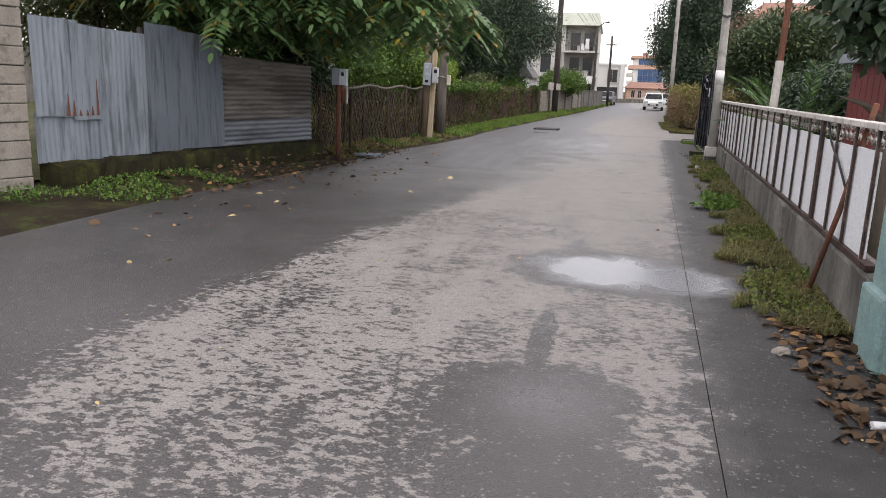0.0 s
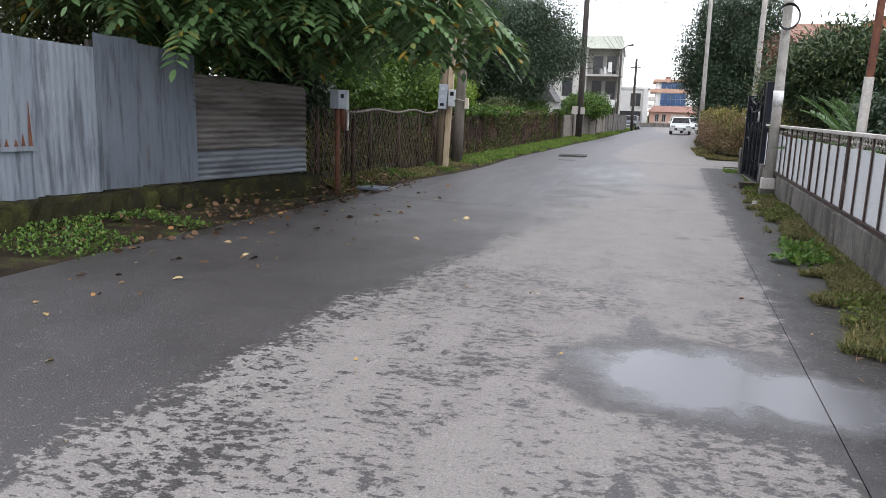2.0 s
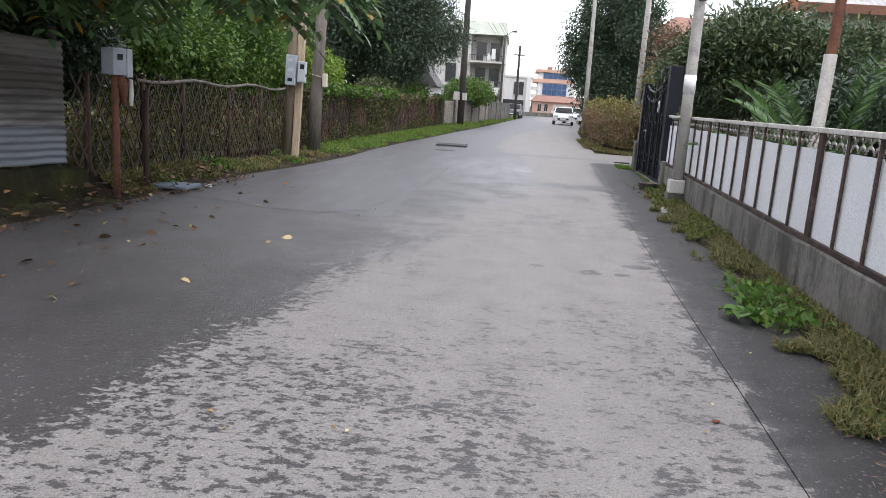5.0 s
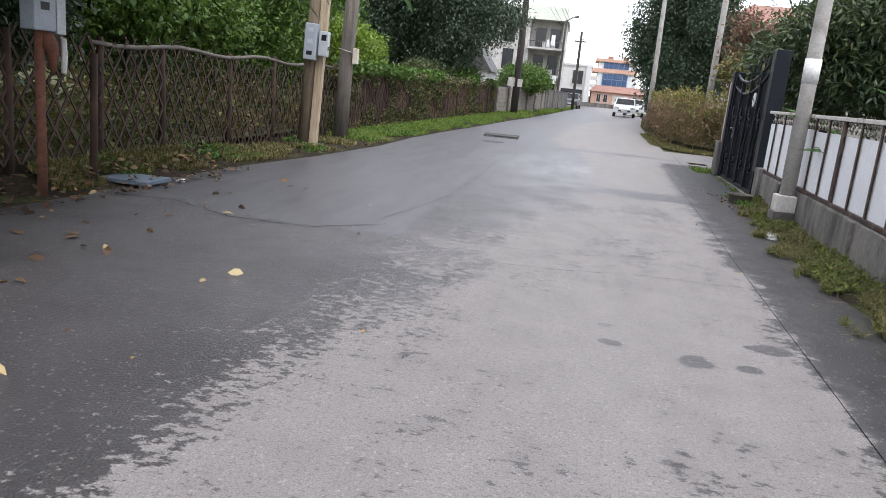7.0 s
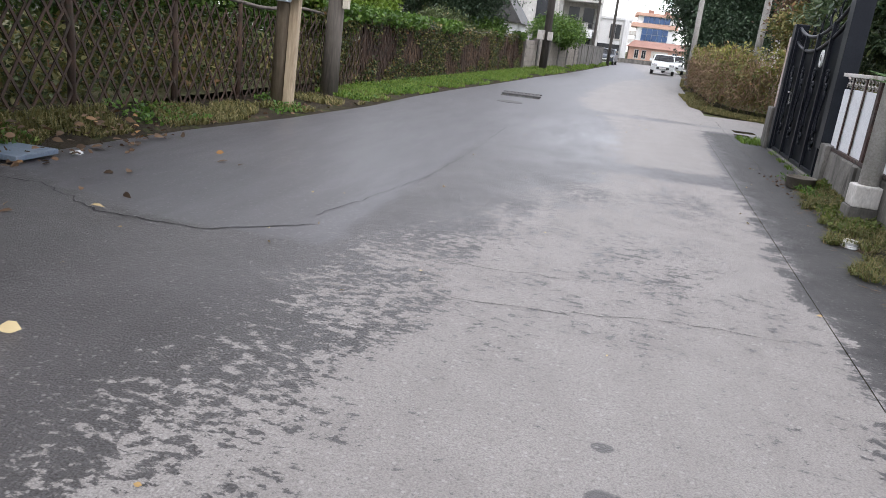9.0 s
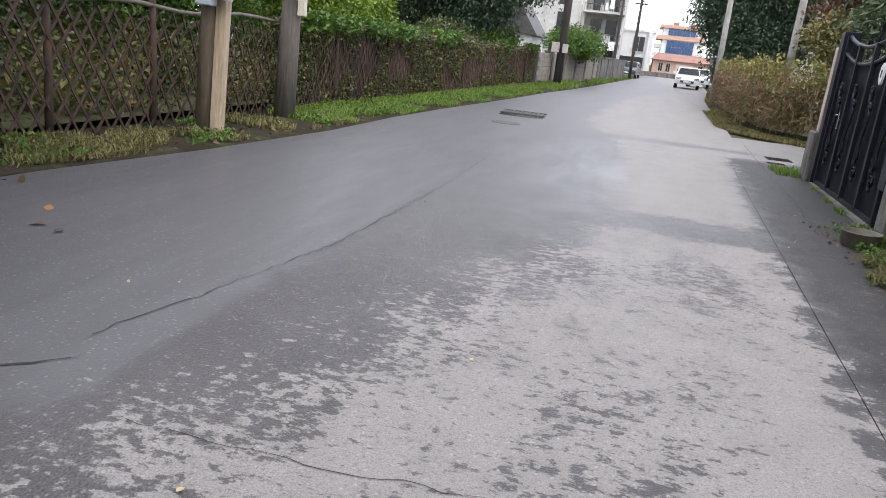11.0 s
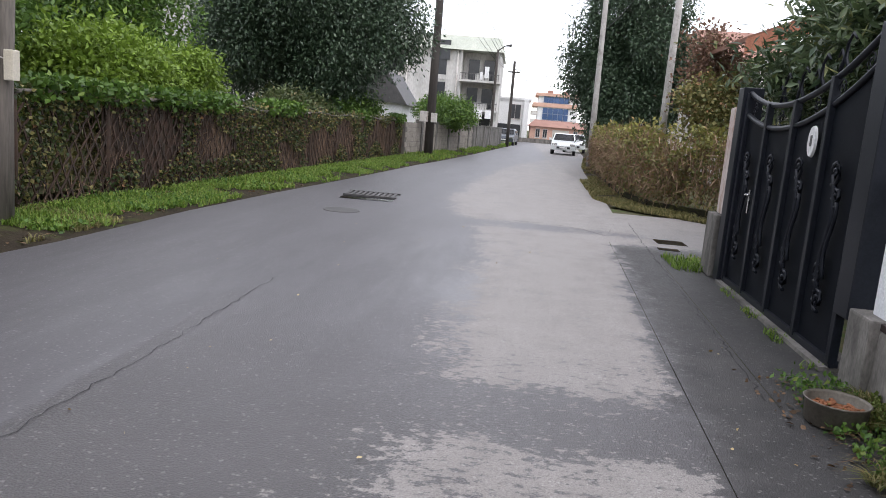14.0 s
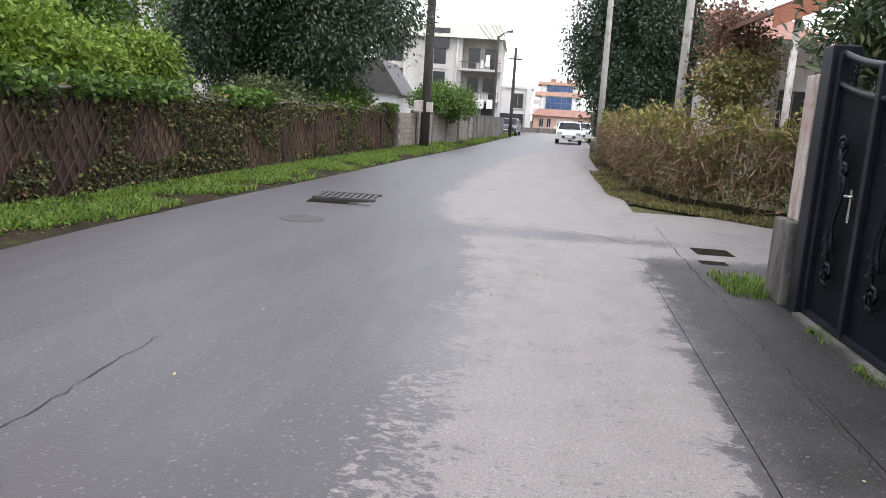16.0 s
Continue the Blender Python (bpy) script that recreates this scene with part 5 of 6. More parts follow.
part("dormer", boxed(-7.6, -5.6, -0.2, 1.5, 8.3, 10.4), M_DARK, ap)
for z in (3.0, 6.1):
    b = part("balcony", boxed(-4.4, 0.1, -1.0, 2.2, z, z + 0.22), M_BLDG, ap)
    part("railing", boxed(-4.3, 0.0, -0.95, -0.9, z + 0.85, z + 0.92), M_IRON, b)
    for k in range(15):
        part("baluster", boxed(-4.3 + 0.3 * k, -4.26 + 0.3 * k, -0.94, -0.9, z + 0.22, z + 0.85), M_IRON, b)
    part("balcony_wall", boxed(-2.6, -1.1, -0.88, -0.8, z + 0.22, z + 0.95), M_BLDG, b)
    b = part("balcony", boxed(-14.4, -10.4, 0.6, 2.4, z, z + 0.22), M_BLDG, ap)
    part("railing", boxed(-14.3, -10.4, 0.65, 0.7, z + 0.9, z + 0.97), M_IRON, b)
    part("parapet", boxed(-14.3, -10.4, 0.64, 0.7, z + 0.22, z + 0.7), M_OLDWHITE, b)
    part("door", boxed(-13.2, -11.0, 2.3, 2.41, z + 0.22, z + 2.6), M_DARK, ap)
for z in (0.6, 3.4, 6.5):
    part("door", boxed(-3.6, -2.4, 2.1, 2.21, z, z + 2.2), M_DARK, ap)
    part("door", boxed(-1.9, -0.7, 2.1, 2.21, z, z + 2.2), M_DARK, ap)
    part("stair_window", boxed(-7.2, -5.9, -0.06, 0.02, z + 0.2, z + 2.5), M_DARK, ap)
    part("spandrel", boxed(-7.3, -5.8, -0.1, 0.0, z - 0.3, z + 0.18), M_BLDG, ap)
for x in (-10.3, -4.7):
    part("downpipe", tubed([(x, -0.12, 0), (x, -0.12, 9.4)], 0.1, 8), M_OLDWHITE, ap)
for x, z, w, h in ((-1.6, 6.6, 0.45, 1.2), (-2.1, 6.4, 0.3, 0.8), (-2.4, 2.2, 0.9, 1.0), (-1.2, 2.3, 0.7, 0.9)):
    part("laundry_sheet", boxed(x, x + w, -1.04, -0.95, z, z + h), M_PLAQUE, ap, "white washing hung on the balcony")

wh = thing("white_house", (-3.2, 108, 0), "white two-storey house with dark gate", "house")
part("wall", boxed(0, 4.0, 0, 8, 0, 5.0), M_WHITEW, wh)
part("roof", boxed(-0.2, 4.2, -0.2, 8, 5.0, 5.25), M_WHITEW, wh)
part("column", boxed(3.3, 3.8, -0.3, 0, 0, 5.0), M_WHITEW, wh)
part("gate", boxed(0.2, 3.1, -0.1, 0.0, 0, 2.0), M_DARK, wh, "dark garage gate")
window(wh, 2.3, 0, 2.7, 1.3, 1.7)
ph = thing("salmon_house", (1.1, 108, 0), "low salmon-coloured house with terracotta roof", "house")
part("wall", boxed(0, 9, 0, 7, 0, 2.0), M_PINK, ph)
bm = bmesh.new()
vs = [bm.verts.new(q) for q in ((-0.3, -0.4, 2.0), (9.3, -0.4, 2.0), (9.3, 7.4, 2.0), (-0.3, 7.4, 2.0), (0.6, 3, 2.85), (8.4, 3, 2.85))]
for q in ((0, 3, 2, 1), (0, 1, 5, 4), (1, 2, 5), (2, 3, 4, 5), (3, 0, 4)):
    bm.faces.new([vs[i] for i in q])
part("roof", bm, M_TERRA, ph)
for x in (1.0, 1.9, 5.6):
    window(ph, x, 0, 0.7, 0.45, 0.95)
part("garage_door", boxed(2.8, 4.8, -0.05, 0.0, 0, 1.7), M_CREAMW, ph)
bb = thing("blue_glass_building", (2.8, 170, 0), "three-storey building with blue glazing and orange bands", "building")
part("wall", boxed(0.6, 8.6, 0.5, 12, 0, 9.0), M_WHITEW, bb)
part("band", boxed(-0.5, 8.6, 0.1, 12, 6.3, 7.1), M_PINK, bb)
part("band", boxed(0, 8.6, 0.0, 12, 8.5, 9.1), M_PINK, bb)
for z in (3.0, 4.6):
    part("balcony", boxed(-0.8, 0.6, 0.4, 6, z, z + 0.8), M_OLDWHITE, bb)
for i in range(5):
    for j in range(3):
        part("pane", boxed(1.6 + 1.05 * i, 2.57 + 1.05 * i, 0.3, 0.49, 2.6 + 1.2 * j, 3.72 + 1.2 * j), M_BLUEGL, bb)
    part("pane", boxed(1.6 + 1.05 * i, 2.57 + 1.05 * i, 0.3, 0.49, 7.2, 8.4), M_BLUEGL, bb)
for x in (2.4, 5.6):
    part("roof_tank", boxed(x, x + 1.1, 3, 4, 9.0, 9.8), M_TERRA, bb)
solid("far_wall", boxed(-40, 60, 104.5, 104.8, -0.1, 0.5), M_CONC, "low wall on the far side of the cross street", "wall", kind="structure")

sh = thing("shed", (-9.4, 56, 0), "small white shed with dark pitched roof", "shed")
part("wall", boxed(0, 2.6, 0, 5, 0, 2.6), M_WHITEW, sh)
bm = bmesh.new()
vs = [bm.verts.new(q) for q in ((-0.3, -0.3, 2.5), (2.85, -0.3, 2.3), (1.6, -0.3, 4.1), (-0.3, 5.3, 2.5), (2.85, 5.3, 2.3), (1.6, 5.3, 4.1), (0.2, -0.3, 4.0), (0.2, 5.3, 4.0))]
for q in ((0, 1, 2, 6), (3, 7, 5, 4), (0, 6, 7, 3), (6, 2, 5, 7), (2, 1, 4, 5), (0, 3, 4, 1)):
    bm.faces.new([vs[i] for i in q])
part("roof", bm, M_IRON, sh, "dark grey roof")
gh = thing("grey_house", (-24, 52, 0), "grey two-storey house behind the trees", "house")
part("wall", boxed(0, 9.0, 0, 10, 0, 9.5), M_BLDG, gh)
part("roof", boxed(-0.4, 9.4, -0.4, 10, 9.5, 9.8), M_CONC, gh)
for x in (1.8, 4.6, 7.4):
    for z in (1.2, 4.2, 6.6):
        window(gh, x, 0, z, 1.1, 1.6)

# ---- houses behind the gate ----
oh = thing("porch_house", (6.2, 38.0, 0), "pale house with an orange-edged pitched porch roof", "house")
part("wall", boxed(1.0, 11, 5, 14, 0, 4.4), M_OLDWHITE, oh)
for x in (2.2, 3.8, 6.2):
    window(oh, x, 5, 1.4, 0.9, 1.5)
bm = bmesh.new()
vs = [bm.verts.new((a, b, c + d)) for b in (0, 4.6) for a, c in ((-0.2, 4.62), (5.2, 6.95), (10.6, 4.62)) for d in (0, 0.14)]
for q in ((0, 2, 3, 1), (2, 4, 5, 3), (6, 7, 9, 8), (8, 9, 11, 10), (1, 3, 9, 7), (3, 5, 11, 9), (0, 6, 8, 2), (2, 8, 10, 4), (0, 1, 7, 6), (4, 10, 11, 5)):
    bm.faces.new([vs[i] for i in q])
part("roof", bm, M_SOFFIT, oh, "brown pitched roof")
bm = bmesh.new()
vs = [bm.verts.new((a, b, c)) for b in (-0.06, -0.004) for a, c in ((-0.25, 4.67), (5.2, 7.03), (10.6, 4.67), (10.6, 4.22), (5.2, 6.5), (-0.25, 4.22))]
for q in ((0, 5, 4, 1), (1, 4, 3, 2), (6, 7, 10, 11), (7, 8, 9, 10), (0, 1, 7, 6), (1, 2, 8, 7), (5, 11, 10, 4), (4, 10, 9, 3), (0, 6, 11, 5), (2, 3, 9, 8)):
    bm.faces.new([vs[i] for i in q])
part("fascia", bm, M_ORANGE, oh, "orange painted fascia")
for x, h in ((0.55, 4.8), (2.1, 5.5), (5.0, 6.75)):
    part("porch_post", tubed([(x, 0.5, 0), (x, 0.5, h - 0.05)], 0.1, 10), M_OLDWHITE, oh)
rh = thing("terracotta_house", (9, 66, 0), "far pale house with terracotta roof", "house")
part("wall", boxed(0, 9, 0, 8, 0, 7.2), M_OLDWHITE, rh)
bm = bmesh.new()
vs = [bm.verts.new(q) for q in ((-0.5, -0.5, 7.2), (9.5, -0.5, 7.2), (9.5, 8.5, 7.2), (-0.5, 8.5, 7.2), (2.5, 4, 9.4), (6.5, 4, 9.4))]
for q in ((0, 3, 2, 1), (0, 1, 5, 4), (1, 2, 5), (2, 3, 4, 5), (3, 0, 4)):
    bm.faces.new([vs[i] for i in q])
part("roof", bm, M_TERRA, rh)
for x in (1.5, 4.5, 7.5):
    for z in (1.5, 4.6):
        window(rh, x, 0, z, 1.0, 1.4)

ch = thing("cream_house", (5.6, 24.3, 0), "cream house with grey corrugated roof", "house")
part("wall", boxed(0.6, 12, 0.6, 9, 0, 4.3), M_CREAMW, ch)
rf = part("roof", corrugated(13, 5.4, 0.18, 0.02, True, 0, 50), M_GREYROOF, ch, "grey corrugated fibre-cement roof")
rf.matrix_local = Matrix.Translation((0, -0.1, 4.4)) @ pose(0, 0, 0, -62, 0, 0) @ pose(0, 0, 0, 0, 0, -90)
part("gutter_board", boxed(0, 13, -0.16, -0.1, 4.2, 4.42), M_SOFFIT, ch)
window(ch, 2.2, 0.6, 1.4, 1.1, 1.4)
window(ch, 4.6, 0.6, 1.4, 1.1, 1.4)
ht = thing("red_hut", (3.3, 10.6, 0), "dark red board hut with grey slab roof", "hut")
part("wall", boxed(0, 2.4, 0, 2.4, 0, 2.2), M_REDWALL, ht)
part("roof", boxed(-0.2, 2.6, -0.2, 2.6, 2.2, 2.36, 0.01), M_GREYPAINT, ht)
part("upper_wall", boxed(0.3, 2.4, 0.1, 2.4, 2.36, 3.5), M_REDWALL, ht)
part("upper_roof", boxed(0.15, 2.55, -0.05, 2.55, 3.5, 3.6, 0.01), M_GREYPAINT, ht)
for k in range(8):
    part("board", boxed(-0.02, -0.001, 0.02 + 0.3 * k, 0.3 + 0.3 * k, 0, 2.18), M_REDWALL, ht)
# West wall is an added backstop that shuts out sky between the trees.
solid("wall_backstop_west", boxed(-26.2, -26, -30, 51, 0, 2.8), M_CONC, "plain stained wall added behind the trees to close sky gaps", "wall", kind="structure")
solid("wall_garden", boxed(25, 25.2, -30, 95, 0, 3), M_CONC, "plain far garden wall", "wall", kind="structure")


# ---- cars ----
def car(at, turn, paint, label):
    t = thing("car", at, label, "car", turn=turn)
    bm = bmesh.new()
    prof = ((-2.1, 0.32), (-2.12, 0.62), (-1.95, 0.8), (-1.05, 0.95), (-0.35, 1.42), (0.9, 1.45), (1.65, 1.0), (2.05, 0.92), (2.1, 0.35))
    rings = []
    for x, k in ((-0.84, 0.94), (-0.8, 1.0), (0.8, 1.0), (0.84, 0.94)):
        rings.append([bm.verts.new((x * (0.84 if z > 1.2 else 1), y * (k if abs(y) > 1.5 else 1), 0.3 + (z - 0.3) * k)) for y, z in prof])
    for a, b in zip(rings, rings[1:]):
        for k in range(len(prof)):
            bm.faces.new((a[k], b[k], b[(k + 1) % len(prof)], a[(k + 1) % len(prof)])).smooth = False
    bm.faces.new(rings[0]), bm.faces.new(rings[-1][::-1])
    bmesh.ops.recalc_face_normals(bm, faces=bm.faces[:])
    bmesh.ops.bevel(bm, geom=bm.edges[:], offset=0.09, segments=3, affect="EDGES", profile=0.5, clamp_overlap=True)
    body = part("body", bm, paint, t)
    bm = bmesh.new()
    vs = [bm.verts.new(q) for q in ((-0.72, -1.05, 0.975), (0.72, -1.05, 0.975), (0.62, -0.43, 1.4), (-0.62, -0.43, 1.4))]
    bm.faces.new(vs)
    bmesh.ops.solidify(bm, geom=bm.faces[:], thickness=-0.02)
    part("windshield", bm, M_DARK, t)
    for s in (-1, 1):
        part("side_window", boxed(s * 0.79 - 0.02, s * 0.79 + 0.02, -0.5, 1.1, 1.0, 1.32), M_DARK, t)
        part("headlight", boxed(s * 0.6 - 0.17, s * 0.6 + 0.17, -2.13, -2.0, 0.62, 0.78, 0.02), M_CHROME, t, "clear headlight")
        part("mirror", boxed(s * 0.95 - 0.1, s * 0.95 + 0.1, -0.75, -0.65, 0.95, 1.1, 0.02), paint, t)
        for y in (-1.3, 1.3):
            w = part("wheel", tubed([(s * 0.85, y, 0.31), (s * 0.66, y, 0.31)], 0.31, 18), M_TYRE, t)
            part("rim", tubed([(s * 0.856, y, 0.31), (s * 0.84, y, 0.31)], 0.19, 14), M_CHROME, w)
    part("grille", boxed(-0.45, 0.45, -2.15, -2.1, 0.42, 0.56), M_DARK, t)
    part("plate", boxed(-0.25, 0.25, -2.165, -2.15, 0.44, 0.54), M_PLAQUE, t)
    return t


car((2.95, 68.5, 0), -4, M_CARW, "white hatchback car parked by the fence")
car((4.3, 76, 0), -6, M_CARW, "white car parked behind another car")
car((-1.3, 83, 0), -6, M_CARD, "dark car parked by the block wall")

# ---- hedge ----
hd = thing("hedge", (2.9, 31.8, 0), "unkempt browning hedge over a low mossy kerb", "hedge")
kerb_line = [(2.95, 47.5), (2.6, 40), (2.35, 33.2), (2.65, 31.6), (4.3, 29.7), (8, 29.2)]
bm = bmesh.new()
for (a, b), (c, d) in zip(kerb_line, kerb_line[1:]):
    v = Vector((c - a, d - b, 0))
    s = Vector((-v.y, v.x, 0)).normalized() * 0.09
    q = [Vector((a, b, 0)) - s, Vector((c, d, 0)) - s, Vector((c, d, 0)) + s, Vector((a, b, 0)) + s]
    lo, hi = [bm.verts.new(w + Vector((-2.9, -31.8, -0.03))) for w in q], [bm.verts.new(w + Vector((-2.9, -31.8, 0.2))) for w in q]
    bm.faces.new(hi)
    for k in range(4):
        bm.faces.new((lo[k], lo[(k + 1) % 4], hi[(k + 1) % 4], hi[k]))
part("kerb", bm, M_MOSS, hd, "low mossy concrete kerb")
rng = np.random.default_rng(77)


def hedge_points(n):
    seg = rng.integers(0, len(kerb_line) - 1, n)
    ln = np.array([math.dist(a, b) for a, b in zip(kerb_line, kerb_line[1:])])
    seg = rng.choice(len(ln), n, p=ln / ln.sum())
    k = rng.random(n)
    a, b = np.array(kerb_line)[seg], np.array(kerb_line)[seg + 1]
    p = a + (b - a) * k[:, None]
    nrm = np.stack([(a - b)[:, 1], (b - a)[:, 0]], axis=1)
    nrm = -nrm / np.linalg.norm(nrm, axis=1, keepdims=True) * -1
    depth = rng.random(n) ** 1.5 * 1.1
    return p, nrm, depth


p2, nrm, depth = hedge_points(30000)
bulge = np.array([noise.noise(Vector((q[0] * 0.9, q[1] * 0.9, 4.0))) for q in p2])
z = 0.2 + (1.55 + 0.95 * bulge) * rng.random(30000) ** 0.75
off = nrm * (depth - 0.15 - 0.25 * (bulge > 0) * bulge)[:, None]
p3 = np.concatenate([p2 + off, z[:, None]], axis=1) - np.array([[2.9, 31.8, 0]])
lower = z < 0.2 + 1.25 * (0.7 + 0.6 * rng.random(30000))
part("brushwood", leaf_mesh("brushwood", p3[lower][:13000], rng.normal(size=(min(lower.sum(), 13000), 3)) * np.array([0.5, 0.5, 1.2]), 0.42, 0.022, rng), L_TWIG, hd, "bare brown twigs")
part("foliage", leaf_mesh("foliage", p3[~lower], rng.normal(size=((~lower).sum(), 3)), 0.13, 0.07, rng), L_SHOOT, hd, "yellow-green top shoots")
part("leaves", leaf_mesh("leaves", p3[lower], rng.normal(size=(lower.sum(), 3)), 0.095, 0.055, rng), L_HEDGE, hd, "brownish green leaves")
corner = [Vector((a, b, 0)) for a, b in kerb_line[1:]]
foot, root = bmesh.new(), []
for i, q in enumerate(corner):
    d = (corner[min(i + 1, len(corner) - 1)] - corner[max(i - 1, 0)]).normalized()
    o = Vector((d.y, -d.x, 0))
    o = o if o.dot(Vector((-1, -1, 0))) > 0 else -o
    root.append((q, q + o * (0.75 if i < 4 else 0.5)))
rows = [(foot.verts.new(a + Vector((0, 0, 0.07))), foot.verts.new(b + Vector((0, 0, 0.004)))) for a, b in root]
for (a, b), (c, d) in zip(rows, rows[1:]):
    foot.faces.new((a, c, d, b))
solid("verge_corner", foot, M_BANK, "earthy grass edge curving round the hedge corner", "verge", kind="structure")
gp = []
for (a, b), (c, d) in zip(root, root[1:]):
    m = int(1500 * (c - a).length)
    u, v = rng.random((m, 1)), rng.random((m, 1)) * 1.05
    a, b, c, d = (np.array(w[:]) for w in (a, b, c, d))
    q = (a + (c - a) * u) * (1 - v) + (b + (d - b) * u) * v
    q[:, 2] = np.maximum(0.07 * (1 - v[:, 0]), 0.0)
    gp.append(q)
gp = patchy(np.concatenate(gp), 1.7, -0.35)
solid("grass", blades("grass", gp, 0.07, rng, 1.4, 0.014), L_DRYGRASS, "yellowing grass round the hedge corner", "grass", kind="stuff")
far_fence = thing("board_fence", (3.2, 48, 0), "grey board fence beyond the hedge", "fence")
for k in range(34):
    y = 48 + 0.62 * k
    part("board", boxed(-0.03, 0.03, -0.14, 0.14, 0, 1.5 + 0.1 * r8.random()), M_WOODG, far_fence).location = (road_right(y) + 0.45 - 3.2, y - 48, 0)

# ---- trees ----
rt = np.random.default_rng(3)
# overhanging tree with compound leaves
ov = thing("overhanging_tree", (-8.6, 12.6, 0.1), "tree with large compound leaves hanging over the zinc fence", "tree")
bm = bmesh.new()
tube(bm, [(0, 0, 0), (0.1, 0, 1.2), (0.3, -0.1, 2.4), (0.8, -0.2, 3.4)], [0.2, 0.17, 0.14, 0.1], 10)
ends = []
limb_tips = [(5.2, 0.4, 2.75), (4.6, -1.6, 3.0), (3.6, -2.4, 3.2), (4.0, 1.5, 3.2), (2.2, -2.6, 3.0), (2.6, 1.0, 2.9), (1.0, -3.0, 3.2), (5.0, -0.6, 3.6), (3.2, -0.6, 2.75), (0.4, 1.8, 3.8), (-0.8, -2.6, 3.6), (4.4, 0.8, 4.2), (2.6, -1.8, 4.2), (1.6, 0.2, 4.6)]
for q in limb_tips:
    a, c = Vector((0.3, -0.1, 2.3)), Vector(q)
    m = a.lerp(c, 0.5) + Vector((0, 0, 0.35))
    tube(bm, [a, m, c], [0.07, 0.04, 0.012], 6)
    ends += [a.lerp(m, 0.6), m, m.lerp(c, 0.5), m.lerp(c, 0.75), c]
part("trunk", bm, M_BARK, ov)
P, W, S, N_UP = [], [], [], []
stalks = bmesh.new()
for e in ends:
    for k in range(14):
        a = 2 * math.pi * rt.random()
        d = Vector((math.cos(a), math.sin(a), -0.15 - 0.55 * rt.random())).normalized()
        root = e + Vector(rt.normal(size=3) * 0.22)
        n = 8
        ln = 0.45 + 0.25 * rt.random()
        side = d.cross(Vector((0, 0, 1))).normalized()
        up = side.cross(d)
        pts = [root + d * ln * s + Vector((0, 0, -0.22 * ln * s * s * 2)) for s in (0, 0.5, 1.0)]
        tube(stalks, pts, [0.006, 0.005, 0.003], 3, False)
        for j in range(n):
            s = 0.2 + 0.8 * j / (n - 1)
            c = root + d * ln * s + Vector((0, 0, -0.44 * ln * s * s))
            for sg in ((-1, 1) if j < n - 1 else (0,)):
                w = (side * sg + d * 0.6 - up * 0.18).normalized()
                P.append(c), W.append(w), S.append((0.2 + 0.08 * rt.random()) * (1.15 - 0.35 * s)), N_UP.append(up)
part("twig", stalks, L_WEED, ov)
S = np.array(S)
part("crown", oval_leaves("crown", np.array(P), np.array(W), S, S * 0.38, rt, 0.12, np.array(N_UP)), L_BIG, ov)

# Upper foliage, mostly out of view, added to block sky over fence and kerb.
crown("shade_crown", clumps_in(rt, 18, 1.8, -0.8, 4.9, 4.6, 4.4, 1.6), 16000, 0.17, 0.07, L_BIG, ov, 90, 0.5, 0.25, 0.2)
C = lambda n, *a, s=0.45: clumps_in(rt, n, *a, size=s)
# garden bushes and trees behind the fences
tree("garden_tree", (-10.5, 12.0, 0.1), 3.2, 0.12, C(12, 0, 0, 2.9, 3.6, 2.6, 1.4), 9000, 0.1, 0.04, L_OLIVE, "olive-green bushy tree behind the zinc fence", "tree", 41)
tree("garden_tree", (-12.5, 8.0, 0.1), 3.2, 0.12, C(10, 0, 0, 2.9, 2.6, 2.6, 1.4), 7000, 0.1, 0.04, L_OLIVE, "olive-green bushy tree behind the zinc fence", "tree", 42)
tree("dark_shrub", (-7.6, 13.8, 0.1), 1.8, 0.07, C(12, 0, 0, 1.75, 0.95, 1.6, 0.75), 9000, 0.085, 0.05, L_DARKT, "dark dense shrub beside the meter post", "shrub", 43, 5, 0.6)
tree("garden_bush", (-8.6, 18.6, 0.1), 2.4, 0.1, C(20, 0, 0, 2.3, 1.7, 3.2, 1.7), 16000, 0.095, 0.05, L_BUSH, "green leafy bush behind the lattice fence", "bush", 44, 6, 1.0)
tree("garden_bush", (-9.6, 23.6, 0.1), 3.2, 0.12, C(22, 0, 0, 2.9, 2.4, 3.2, 2.5), 18000, 0.1, 0.052, L_BUSH, "green leafy bush behind the lattice fence", "bush", 45, 6, 1.2)
tree("garden_bush", (-8.0, 27.6, 0.1), 1.6, 0.08, C(18, 0, 0, 1.6, 1.4, 2.2, 0.95, s=0.3), 9000, 0.1, 0.05, L_LIGHT, "bright green bush rising above the fence", "bush", 46, 5, 0.7)
tree("garden_bush", (-8.9, 31.8, 0.1), 1.8, 0.08, C(16, 0, 0, 1.75, 1.7, 2.2, 0.95, s=0.3), 8000, 0.1, 0.05, L_LIGHT, "bright green bush rising above the fence", "bush", 47, 5, 0.7)
tree("garden_tree", (-12.0, 33.5, 0.1), 4.2, 0.16, C(22, 0, 0, 3.4, 3.3, 3.2, 2.9), 17000, 0.12, 0.055, L_BUSH, "green garden tree behind the fence", "tree", 48, 6, 1.6)
tree("garden_tree", (-13.5, 20.0, 0.1), 4.6, 0.16, C(20, 0, 0, 4.0, 3.4, 4.6, 3.2), 17000, 0.12, 0.055, L_BUSH, "green garden tree behind the fence", "tree", 49, 6, 1.6)
